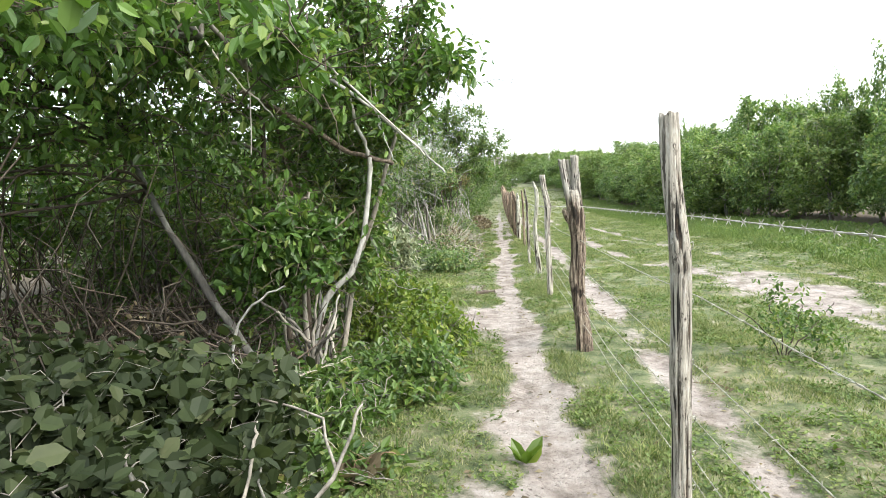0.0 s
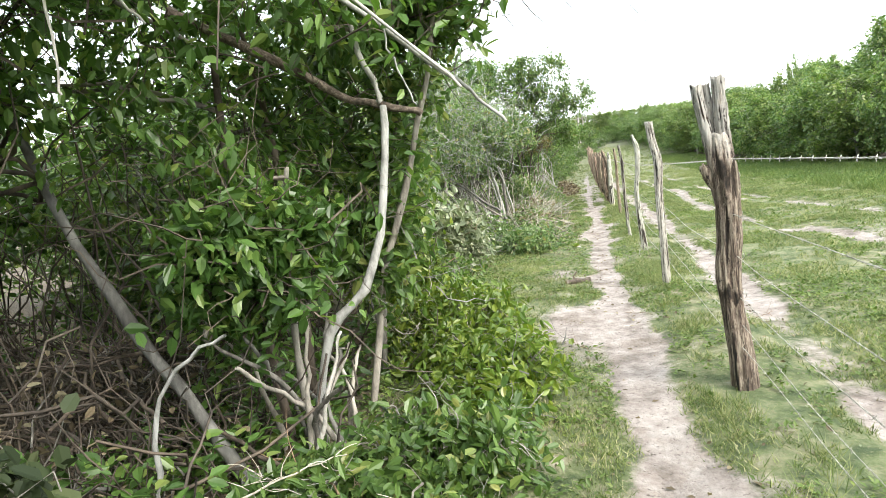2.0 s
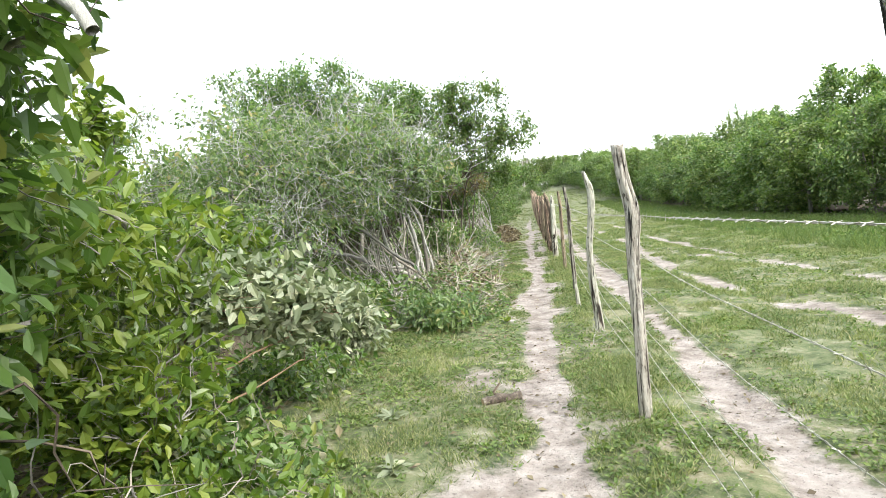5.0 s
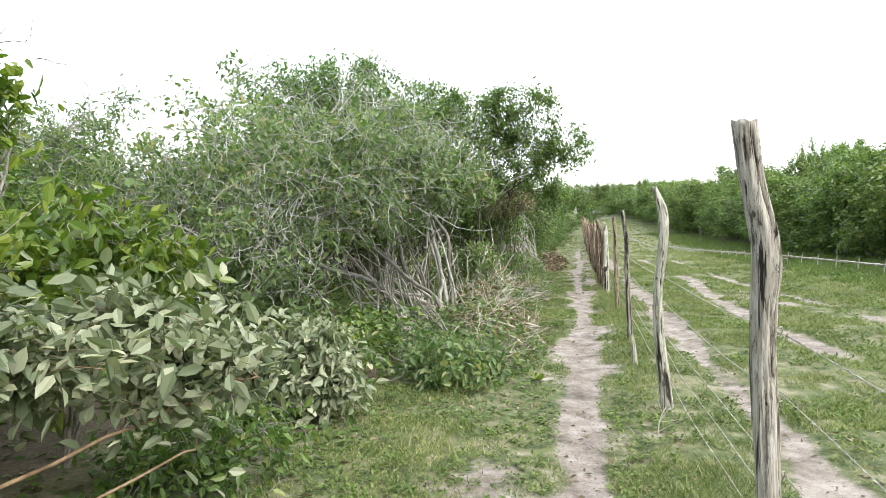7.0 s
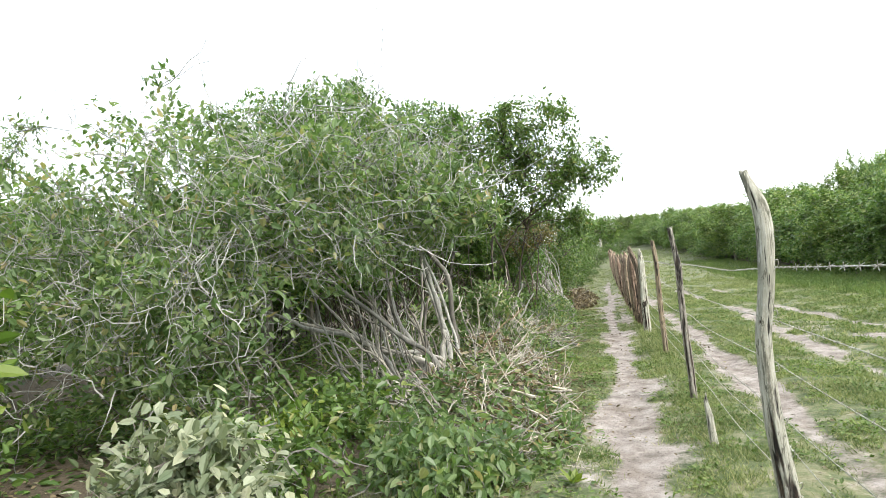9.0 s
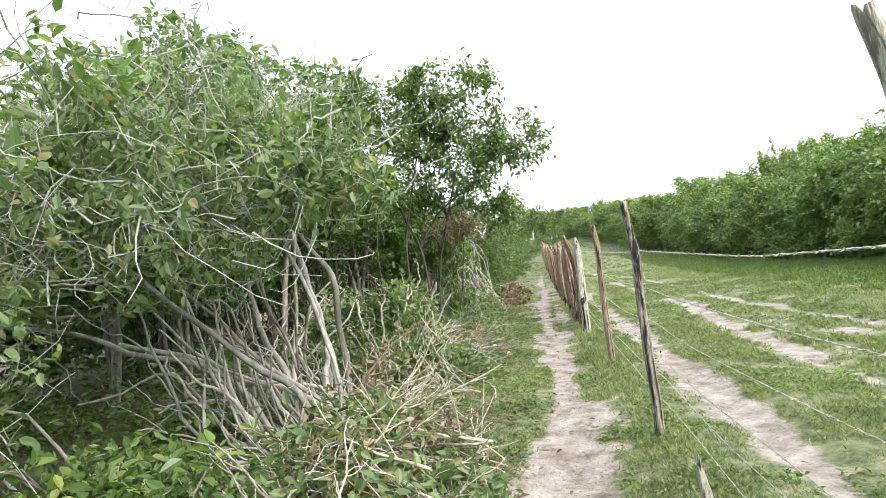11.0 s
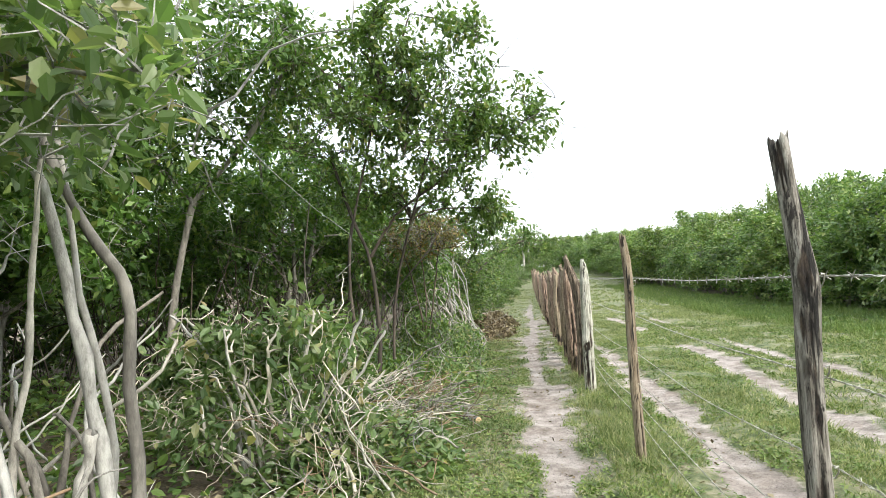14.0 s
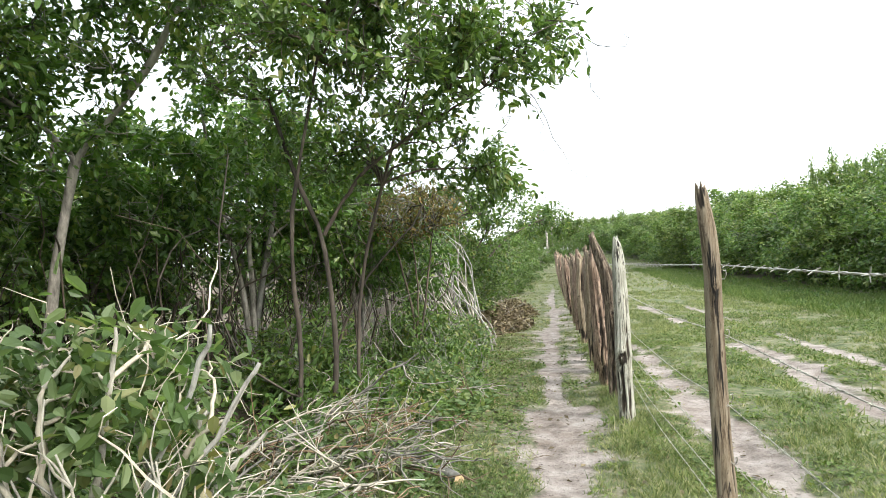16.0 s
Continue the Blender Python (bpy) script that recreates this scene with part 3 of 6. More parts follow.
part("splinter", post_mesh("splinter", [(1.36, -0.030, 0.022), (1.55, -0.05, 0.022), (1.755, -0.07, 0.019)], POST_GREY, 74, sunk=0.0, K=40, S=30), split_post, "pale splinter between the split halves").location = (0, 0.035, 0)
fence_post(8.62, 0.715, [(0, 0.01, 0.046), (0.5, 0.004, 0.044), (0.9, -0.004, 0.045), (1.1, 0.0, 0.047), (1.22, 0.012, 0.051), (1.30, 0.008, 0.048), (1.42, -0.018, 0.044), (1.54, -0.042, 0.043), (1.69, -0.058, 0.047)], POST_GREY,
           "leaning bleached grey fence post with long black cracks", 14, stout=0.88, ragged=0.008, rot=[(5.35, 1.35, 0.16, 0.33, -0.7, 0.45), (5.75, 1.12, 0.3, 0.16, 0.3, 0.35), (5.3, 0.93, 0.2, 0.12, 0.8, 0.35), (5.55, 0.5, 0.14, 0.35, 0.2, 0.4), (4.3, 1.62, 0.14, 0.05, 0, 0.3), (4.9, 1.64, 0.10, 0.07, 0, 0.3), (5.9, 0.25, 0.35, 0.25, 0, 0.3)], knots=[(4.6, 0.78, 0.012)])
fence_post(11.23, 0.745, [(0, 0.01, 0.047), (0.3, -0.014, 0.044), (0.5, -0.034, 0.038), (0.75, -0.044, 0.035), (0.92, -0.042, 0.036), (1.02, -0.026, 0.036), (1.2, -0.004, 0.037), (1.4, 0.006, 0.037), (1.5, -0.004, 0.034), (1.57, -0.028, 0.026), (1.65, -0.058, 0.016)], POST_LICHEN,
           "pale lichen-grey fence post bent near its top", 21, rot=[(4.2, 0.45, 0.35, 0.14, 0, 0.3), (5.0, 0.18, 0.8, 0.14, 0, 0.15), (3.6, 0.32, 0.3, 0.1, 0, 0.3), (4.0, 1.53, 0.2, 0.05, 0, 0.2)], knots=[(4.0, 0.98, 0.014)])
fence_post(14.3, 0.722, [(0, 0.014, 0.045), (0.3, 0.010, 0.043), (0.6, -0.002, 0.040), (0.9, -0.008, 0.039), (1.1, -0.008, 0.041), (1.22, -0.004, 0.043), (1.33, -0.018, 0.036), (1.45, -0.034, 0.032), (1.58, -0.046, 0.033)], POST_DARK,
           "dark split fence post with rotten black hollows", 27, stout=0.70, ragged=0.02, slant=0.012, rot=[(4.0, 1.53, 0.6, 0.06, 0, 0.3), (4.3, 1.23, 0.7, 0.05, 0, 0.15), (4.2, 1.13, 0.5, 0.05, 0, 0.2), (4.5, 1.02, 0.6, 0.035, 0, 0.15), (4.9, 0.9, 0.3, 0.06, 0, 0.2), (4.0, 0.5, 0.5, 0.30, 0.6, 0.25), (5.4, 0.35, 0.4, 0.3, 0, 0.3), (4.6, 0.72, 0.4, 0.05, 0, 0.2)],
           knots=[(4.5, 1.23, 0.02), (4.9, 0.9, 0.015)])
fence_post(17.12, 0.75, [(0, 0.016, 0.042), (0.3, 0.006, 0.040), (0.6, -0.002, 0.039), (1.0, 0.0, 0.038), (1.25, 0.002, 0.038), (1.4, -0.008, 0.037), (1.5, -0.022, 0.032), (1.56, -0.026, 0.026)], POST_TAN,
           "smooth tan fence post with a broken dark top", 33, stout=0.86, ragged=0.02, ridge=0.03, rot=[(4.4, 1.53, 0.9, 0.04, 0, 0.2), (5.7, 0.65, 0.22, 0.32, 0, 0.45), (4.7, 1.13, 0.25, 0.03, 0, 0.2), (4.6, 0.45, 0.5, 0.02, 0, 0.1), (5.2, 0.2, 0.2, 0.2, 0.3, 0.4)], knots=[(4.8, 1.2, 0.014), (4.4, 1.08, 0.012)])
fence_post(19.92, 0.715, [(0, 0.0, 0.064), (0.3, -0.006, 0.058), (0.6, -0.010, 0.064), (0.9, -0.006, 0.058), (1.2, 0.0, 0.052), (1.35, -0.004, 0.045), (1.45, -0.012, 0.034), (1.51, -0.02, 0.016)], POST_LICHEN,
           "pale grey pointed fence post with a large knot hole", 41, rot=[(4.5, 0.50, 0.55, 0.06, 0, 0.35), (5.4, 0.7, 0.2, 0.2, 0, 0.35), (4.3, 0.25, 0.3, 0.2, 0.3, 0.2), (5.2, 0.2, 0.25, 0.15, 0, 0.25)], knots=[(4.5, 0.55, 0.045)])


def palisade():
    """The close-set slabs further along the fence."""
    kinds = []
    shapes = ((POST_BROWN, "dark brown leaning slab post in the close palisade", [(0, 0.02, 0.075), (0.5, 0.03, 0.07), (1.0, 0.02, 0.072), (1.2, -0.02, 0.06), (1.4, -0.09, 0.045), (1.55, -0.14, 0.025)]),
              (POST_RED, "broad reddish-brown split slab post in the close palisade", [(0, 0.03, 0.09), (0.5, 0.0, 0.10), (1.0, -0.03, 0.095), (1.3, -0.05, 0.07), (1.54, -0.06, 0.02)]),
              (POST_RED, "reddish weathered slab post with a pointed top in the palisade", [(0, 0.0, 0.085), (0.6, 0.02, 0.09), (1.1, 0.0, 0.08), (1.35, -0.03, 0.06), (1.5, -0.05, 0.015)]),
              (POST_TAN, "tan slab post in the close palisade", [(0, 0.0, 0.08), (0.6, -0.02, 0.085), (1.1, -0.01, 0.08), (1.46, 0.0, 0.055)]))
    for k, (mat, label, shape) in enumerate(shapes):
        y = (20.75, 21.5, 22.25, 23.0)[k]
        p = thing("palisade_post", 0.70 - 0.02 * (k % 2), y, float(gz(0.72, y)), label, "fence post", "palisade posts")
        part("timber", post_mesh("timber", shape, mat, 60 + k, flat=1.3, ragged=0.03, ridge=0.10, rot=[(4.2 + 0.3 * k, 0.4 + 0.2 * k, 0.25, 0.3, 0.2, 0.35), (5.2, 1.0, 0.2, 0.2, 0, 0.3), (4.7, 0.12, 0.8, 0.1, 0, 0.1)], knots=[(4.5, 0.8, 0.03)], K=70, S=56), p)
        kinds.append(p)
    y, i = 23.7, 0
    while y < 62:
        m = pose(0.72 + 0.04 * math.sin(i * 2.3), y, float(gz(0.72, y)), 0, 3 * math.sin(i * 1.7), 40 * math.sin(i * 2.9)) @ Matrix.Diagonal((1, 1, 0.93 + 0.12 * ((i * 0.61) % 1), 1))
        copy_thing(kinds[(i * 3 + i // 4 + 1) % 4], m)
        y += 0.62 + 0.25 * ((i * 0.73) % 1)
        i += 1


palisade()


def barbed_wire():
    ys = np.arange(-3.6, 46, 0.25)
    marks = np.array([-3.6, -0.6, 2.45, 5.75, 8.62, 11.42, 14.25, 17.25, 19.92, 22, 24, 26, 28, 30, 33, 36, 39, 42, 46])
    k = np.clip(np.searchsorted(marks, ys, "right") - 1, 0, len(marks) - 2)
    s = (ys - marks[k]) / (marks[k + 1] - marks[k])
    g = np.interp(marks, marks, gz(np.full(len(marks), 0.75), marks))
    for w, h in enumerate(WIRES):
        z = np.interp(ys, marks, g) + h + 0.03 * math.sin(w * 2.1) * np.sin(ys * 0.3 + w) - 0.10 * s * (1 - s) * (1 + 0.5 * math.sin(w * 3.7))
        p = np.stack([np.full(len(ys), FENCE_X + 0.055) + 0.006 * np.sin(ys * 3 + w), ys, z], -1)
        if w == 0:
            p[:, 2] = np.interp(ys, [-3.6, 1.3, 2.8, 5.6, 8.9, 11.1, 12.2, 13.0, 14.3, 15.6, 17.2, 19.8, 26, 46], [1.36, 1.325, 1.305, 1.265, 1.175, 1.12, 1.085, 1.09, 1.10, 1.085, 1.095, 1.09, 1.03, 1.05]) - 0.02 * s * (1 - s)
        base = thing("barbed_wire", FENCE_X + 0.055, float(ys[0]), float(z[0]), "taut galvanised barbed wire strand stapled to the posts", "barbed wire", "strands of the wire fence")
        o = np.array(base.location)
        tw = np.linspace(0, 1, len(ys) * 6)
        fine = np.stack([np.interp(tw, np.linspace(0, 1, len(ys)), p[:, c]) for c in range(3)], -1)
        ph = fine[:, 1] * 60
        two = np.stack([fine + 0.0022 * np.stack([np.cos(ph + e), 0 * ph, np.sin(ph + e)], -1) for e in (0, np.pi)])
        part("strand", mesh_of("strand", *tubes(two - o, np.full(two.shape[:2], 0.0017 if w == 0 else 0.0015), 4), WIRE if w == 0 else WIRE_DULL, True), base)
        at = np.arange(-3.5 + 0.03 * w, 30, 0.13)
        q = np.stack([np.interp(at, ys, p[:, c]) for c in range(3)], -1)
        d = unit(rng.normal(0, 1, (len(at), 2, 3)) * np.array([1, 0.45, 1]))
        if w == 0:
            for n_, (c, e) in enumerate(zip(q, d)):
                if n_ % 8 == 0:
                    spare = mesh_of("barb", *tubes(np.stack([-e * 0.016, e * 0 + np.array([0, 0.004, 0]), e * 0.016], 1), np.array([[0.0008, 0.0026, 0.0008]] * 2), 4), WIRE)
                b = part("barb", spare, base)
                b.location = c - o
        else:
            ends = np.stack([q[:, None] - d * 0.011, np.repeat(q[:, None], 2, 1), q[:, None] + d * 0.011], 2).reshape(-1, 3, 3)
            part("barbing", mesh_of("barbing", *tubes(ends - o, np.tile([[0.0007, 0.0018, 0.0007]], (len(ends), 1)), 4), WIRE_DULL), base, kind="stuff")


barbed_wire()


# ---- trees and shrubs ----
def along(path, n, lo=0.0):
    path = np.asarray(path, float)
    s = np.linspace(0, 1, len(path))
    q = np.linspace(lo, 1, n)
    return np.stack([np.interp(q, s, path[:, c]) for c in range(3)], -1)


def smooth_path(path, n=14):
    """A rounded way through a few points."""
    p = np.asarray(path, float)
    for _ in range(2):
        p = np.concatenate([p[:1], np.stack([0.75 * p[:-1] + 0.25 * p[1:], 0.25 * p[:-1] + 0.75 * p[1:]], 1).reshape(-1, 3), p[-1:]])
    return along(p, n)


def in_blobs(blobs, n, shell=2.4):
    """Points in a heap of ellipsoids (x, y, z, rx, ry, rz, share), thicker towards the outside."""
    w = np.array([b[6] for b in blobs], float)
    k = rng.choice(len(blobs), n, p=w / w.sum())
    c, r = np.array([b[:3] for b in blobs])[k], np.array([b[3:6] for b in blobs])[k]
    return c + r * unit(rng.normal(0, 1, (n, 3))) * rng.random((n, 1)) ** (1 / shell)


def plant(name, at, label, category, stems, blobs, leaf, shape, size, clumps, per, group="", limbs=16, limb_r=0.014, bark=None, twig_bark=None,
          bare_twigs=0, droop=0.25, twig_r=0.0035, shell=2.4, singles=0, single_size=None, reach=0.45):
    """A woody plant at `at`: stems as (way, foot radius, top radius, material), limbs that reach into the crown, twigs and leaves.
    All places are relative to the plant's foot."""
    bark, twig_bark = bark or BARK_GREY, twig_bark or bark or BARK_GREY
    base = thing(name, at[0], at[1], at[2], label, category, group)
    nodes = []
    for way, r0, r1, mat in stems:
        p = smooth_path(way)
        p[1:-1] += rng.normal(0, 0.006, (len(p) - 2, 3))
        part("stem" if len(stems) > 1 else "trunk", mesh_of("stem", *tubes(p[None], np.linspace(r0, r1, len(p))[None] * (1 + 0.12 * rng.normal(0, 1, (1, len(p)))), 8), mat, True), base)
        nodes.append(along(p, 10, 0.35))
    nodes = np.concatenate(nodes)
    tips = in_blobs(blobs, clumps, shell)
    ends = tips[rng.choice(clumps, limbs, replace=False)]
    lim = []
    for e in ends:
        cand = nodes + 0
        d = np.linalg.norm(cand - e, axis=1) + 1.2 * np.maximum(cand[:, 2] - e[2], 0)
        way = bent(cand[np.argmin(d)], e, 9, 0.10, 0.06)[0]
        part("branch", mesh_of("branch", *tubes(way[None], np.linspace(limb_r, limb_r * 0.3, 9)[None], 6), bark, True), base)
        lim.append(along(way, 8, 0.2))
    hold = np.concatenate(lim + [nodes])
    near = np.empty((clumps, 3))
    for i in range(0, clumps, 400):
        d = np.linalg.norm(hold[None] - tips[i:i + 400, None], axis=2)
        near[i:i + 400] = hold[np.argmin(d, 1)]
    tw = bent(near, tips, 5, 0.12, 0.05)
    rr = np.linspace(1.0, 0.35, 5)[None] * twig_r * rng.uniform(0.7, 1.5, (clumps, 1))
    chunks = [tubes(tw, rr, 3)]
    if bare_twigs:
        a = in_blobs(blobs, bare_twigs, shell)
        b = a + unit(rng.normal(0, 1, (bare_twigs, 3)) + np.array([0, 0, 0.5])) * rng.uniform(0.25, 0.9, (bare_twigs, 1)) * min(1.0, 1.1 * max(v[3] for v in blobs) ** 1.5)
        chunks.append(tubes(bent(a, b, 8, 0.12), np.linspace(1, 0.3, 8)[None] * rng.uniform(0.0025, 0.007, (bare_twigs, 1)), 3))
    part("twig_mass", mesh_of("twig_mass", *join(chunks), twig_bark), base, kind="stuff")
    if per:
        dirn = unit(tw[:, -1] - tw[:, -3])
        n = clumps * per
        k = np.repeat(np.arange(clumps), per)
        s = rng.random((n, 1))
        pos = tw[k, -1] - dirn[k] * s * reach * rng.uniform(0.3, 1, (n, 1)) + rng.normal(0, 0.022 + size * 0.33, (n, 3))
        way = dirn[k] * 0.6 + rng.normal(0, 0.75, (n, 3)) - np.array([0, 0, droop])
        part("crown", mesh_of("crown", *leaf_cloud(pos, way, size * rng.uniform(0.55, 1.25, n), shape), leaf), base, kind="stuff")
    if singles:
        kinds = [mesh_of("leaf", *leaf_cloud(np.zeros((1, 3)), np.array([[1.0, 0.1 * q, -0.2]]), [1.0], shape), leaf) for q in range(4)]
        for i in range(singles):
            q = tips[i % clumps] + rng.normal(0, 0.07, 3)
            lf = part("leaf", kinds[i % 4], base)
            lf.location = q
            lf.rotation_euler = (rng.normal(0, 0.5), rng.normal(0.1, 0.4), rng.random() * 6.28)
            lf.scale = (float((single_size or size) * rng.uniform(0.7, 1.2)),) * 3
    return base


def foot(x, y):
    return np.array([x, y, float(gz(x, y))])


def rel(way, f):
    return [tuple(np.array(p) - f) for p in way]


# the tangled tree beside the path, with its pale leaning stem and flaky branch
F = foot(-1.5, 4.75)
stems = []
stems.append((rel([(-1.5, 4.85, -0.1), (-1.5, 4.85, 0.16), (-1.47, 4.87, 0.37), (-1.415, 4.9, 0.585), (-1.34, 4.92, 0.69), (-1.25, 4.94, 0.76), (-1.18, 4.94, 0.82), (-1.13, 4.98, 0.95), (-1.07, 5.02, 1.15), (-1.04, 5.04, 1.37), (-1.01, 5.08, 1.6), (-1.01, 5.11, 1.76)], F), 0.030, 0.020, BARK_PALE))
stems.append((rel([(-1.02, 5.12, 1.78), (-1.06, 5.13, 1.92), (-1.15, 5.15, 2.12), (-1.2, 5.15, 2.7)], F), 0.018, 0.010, BARK_PALE))
stems.append((rel([(-1.9, 4.7, 2.3), (-1.42, 4.95, 2.0), (-1.32, 5.0, 1.92), (-1.2, 5.08, 1.81), (-1.06, 5.12, 1.775), (-0.92, 5.17, 1.74), (-0.83, 5.2, 1.70)], F), 0.026, 0.018, BARK_ROUGH))
stems.append((rel([(-1.55, 4.5, 2.5), (-1.1, 4.6, 2.3), (-0.8, 4.9, 2.01), (-0.75, 5.2, 1.95), (-0.61, 5.4, 1.84), (-0.55, 5.5, 1.75), (-0.42, 5.5, 1.62)], F), 0.016, 0.008, BARK_PALE))
stems.append((rel([(-1.45, 5.5, -0.05), (-1.32, 5.6, 0.69), (-1.23, 5.6, 0.95), (-1.05, 5.6, 1.42), (-0.94, 5.6, 1.74), (-0.85, 5.6, 1.98), (-0.75, 5.6, 2.5)], F), 0.026, 0.014, BARK_GREY))
stems.append((rel([(-1.53, 4.81, -0.1), (-1.53, 4.81, 0.05), (-1.535, 4.81, 0.53), (-1.55, 4.81, 0.74), (-1.49, 4.81, 1.13), (-1.45, 4.8, 1.5)], F), 0.026, 0.013, BARK_GREY))
for q in range(14):
    x0, y0, e = -1.52 + 0.12 * rng.normal(), 4.82 + 0.15 * rng.normal(), rng.uniform(0.35, 0.9)
    lx, ly = rng.normal(0, 0.28), rng.normal(-0.05, 0.25)
    stems.append((rel([(x0, y0, -0.1), (x0 + 0.15 * lx, y0 + 0.2 * ly, 0.35 * e), (x0 + 0.5 * lx + rng.normal(0, 0.04), y0 + 0.6 * ly, 0.7 * e), (x0 + lx, y0 + ly, e)], F), 0.017, 0.008, (BARK_GREY, BARK_TRUNK)[q % 2]))
stems.append((rel([(-1.45, 4.55, -0.05), (-1.3, 4.5, 0.3), (-1.2, 4.6, 0.7)], F), 0.015, 0.007, BARK_PALE))
stems.append((rel([(-1.65, 4.8, -0.05), (-1.75, 4.85, 0.8), (-1.85, 4.9, 1.8), (-1.8, 5.0, 2.9)], F), 0.034, 0.014, BARK_DARK))
stems.append((rel([(-1.55, 4.9, -0.05), (-1.6, 5.1, 0.9), (-1.9, 5.5, 2.1), (-2.2, 5.7, 3.1)], F), 0.03, 0.012, BARK_DARK))
stems.append((rel([(-1.3, 3.3, 2.35), (-1.27, 3.3, 2.0), (-1.3, 3.32, 1.7)], F), 0.004, 0.003, BARK_PALE))
stems.append((rel([(-1.75, 3.6, 2.6), (-1.6, 3.6, 2.3), (-1.3, 3.7, 1.95)], F), 0.007, 0.004, BARK_PALE))
stems.append((rel([(-0.87, 4.8, 2.3), (-0.87, 4.8, 2.02), (-0.82, 4.8, 1.89), (-0.75, 4.8, 1.71)], F), 0.006, 0.004, BARK_PALE))
stems.append((rel([(-2.1, 4.6, 2.5), (-1.62, 4.5, 2.63), (-1.21, 4.5, 2.48), (-1.05, 4.5, 2.29), (-0.7, 4.5, 1.95), (-0.48, 4.5, 1.72)], F), 0.012, 0.006, BARK_PALE))
# the flat blob at height 3.4 is unseen crown, added to shade the leaves below
plant("tree", F, "tangled many-stemmed tree with a pale leaning stem and dense green leaves", "tree", stems, [(b[0] - F[0], b[1] - F[1], b[2] - F[2], *b[3:]) for b in [
    (-2.0, 4.9, 2.6, 1.2, 1.2, 1.1, 5), (-1.15, 5.3, 2.55, 0.7, 0.7, 0.6, 2.2), (-3.1, 4.4, 2.5, 1.5, 1.3, 1.2, 3.2), (-2.3, 3.9, 2.9, 0.9, 0.8, 0.7, 1.6), (-2.5, 3.6, 3.4, 1.2, 1.3, 0.4, 2.0), (-1.62, 4.6, 1.15, 0.42, 0.38, 0.36, 3.2), (-1.9, 4.9, 0.75, 0.4, 0.4, 0.3, 0.8), (-1.0, 3.2, 2.2, 0.3, 0.55, 0.18, 0.5), (-1.7, 2.4, 2.3, 0.5, 0.7, 0.25, 0.5),
    (-1.7, 5.7, 1.4, 0.6, 0.6, 0.7, 1.2), (-2.6, 6.2, 2.4, 1.2, 1.0, 1.1, 2), (-0.5, 5.2, 2.45, 0.55, 0.4, 0.3, 1.0), (-0.9, 5.3, 3.0, 0.6, 0.6, 0.4, 1.2), (-1.5, 3.6, 2.5, 0.6, 0.7, 0.45, 1.0), (-2.5, 3.2, 2.6, 1.0, 1.0, 0.7, 2.4)]],
    LEAF_DARK, OVATE, 0.088, 1600, 17, limbs=56, limb_r=0.014, bark=BARK_TRUNK, twig_bark=BARK_DARK, bare_twigs=620, singles=160, single_size=0.09, droop=0.45)

F = foot(-1.55, 6.2)
plant("tree", F, "young light green tree leaning towards the path", "tree", [
    (rel([(-1.6, 6.2, -0.05), (-1.5, 6.2, 0.8), (-1.35, 6.2, 1.5), (-1.1, 6.1, 2.3)], F), 0.024, 0.010, BARK_GREY),
    (rel([(-1.6, 6.2, 0.3), (-1.75, 6.3, 1.0), (-1.9, 6.4, 2.0)], F), 0.018, 0.008, BARK_GREY)],
    [(b[0] - F[0], b[1] - F[1], b[2] - F[2], *b[3:]) for b in [(-1.15, 6.0, 2.3, 0.6, 0.55, 0.5, 2.2), (-0.8, 5.8, 2.45, 0.4, 0.4, 0.3, 0.9), (-1.45, 6.1, 1.4, 0.5, 0.45, 0.55, 1.8), (-1.9, 6.4, 2.0, 0.7, 0.6, 0.7, 1.6), (-1.3, 5.7, 0.85, 0.4, 0.35, 0.35, 1.0)]],
    LEAF_MID, OVATE, 0.088, 460, 16, limbs=26, bare_twigs=70)

# the leaning dead-looking trunk in the thicket behind
F = foot(-1.75, 3.95)
plant("small_tree", F, "leaning grey trunk with a bare whip and thin dark crown", "tree", [
    (rel([(-1.72, 4.47, -0.05), (-1.85, 4.47, 0.25), (-1.98, 4.47, 0.46), (-2.1, 4.45, 0.66), (-2.21, 4.42, 0.86), (-2.45, 4.45, 1.25), (-2.62, 4.5, 1.6), (-3.0, 4.7, 2.2), (-3.3, 4.8, 2.9)], F), 0.036, 0.022, BARK_TRUNK),
    (rel([(-1.85, 4.0, 0.1), (-1.79, 4.0, 0.55), (-1.64, 4.0, 0.78), (-1.41, 4.0, 0.87)], F), 0.012, 0.006, BARK_PALE)],
    [(-1.6, 0.6, 2.7, 1.2, 1.1, 0.9, 3), (-2.6, -0.6, 2.2, 1.2, 1.2, 1.0, 3)], LEAF_DARK, OVATE, 0.085, 420, 16, limbs=22, bare_twigs=200, bark=BARK_DARK)


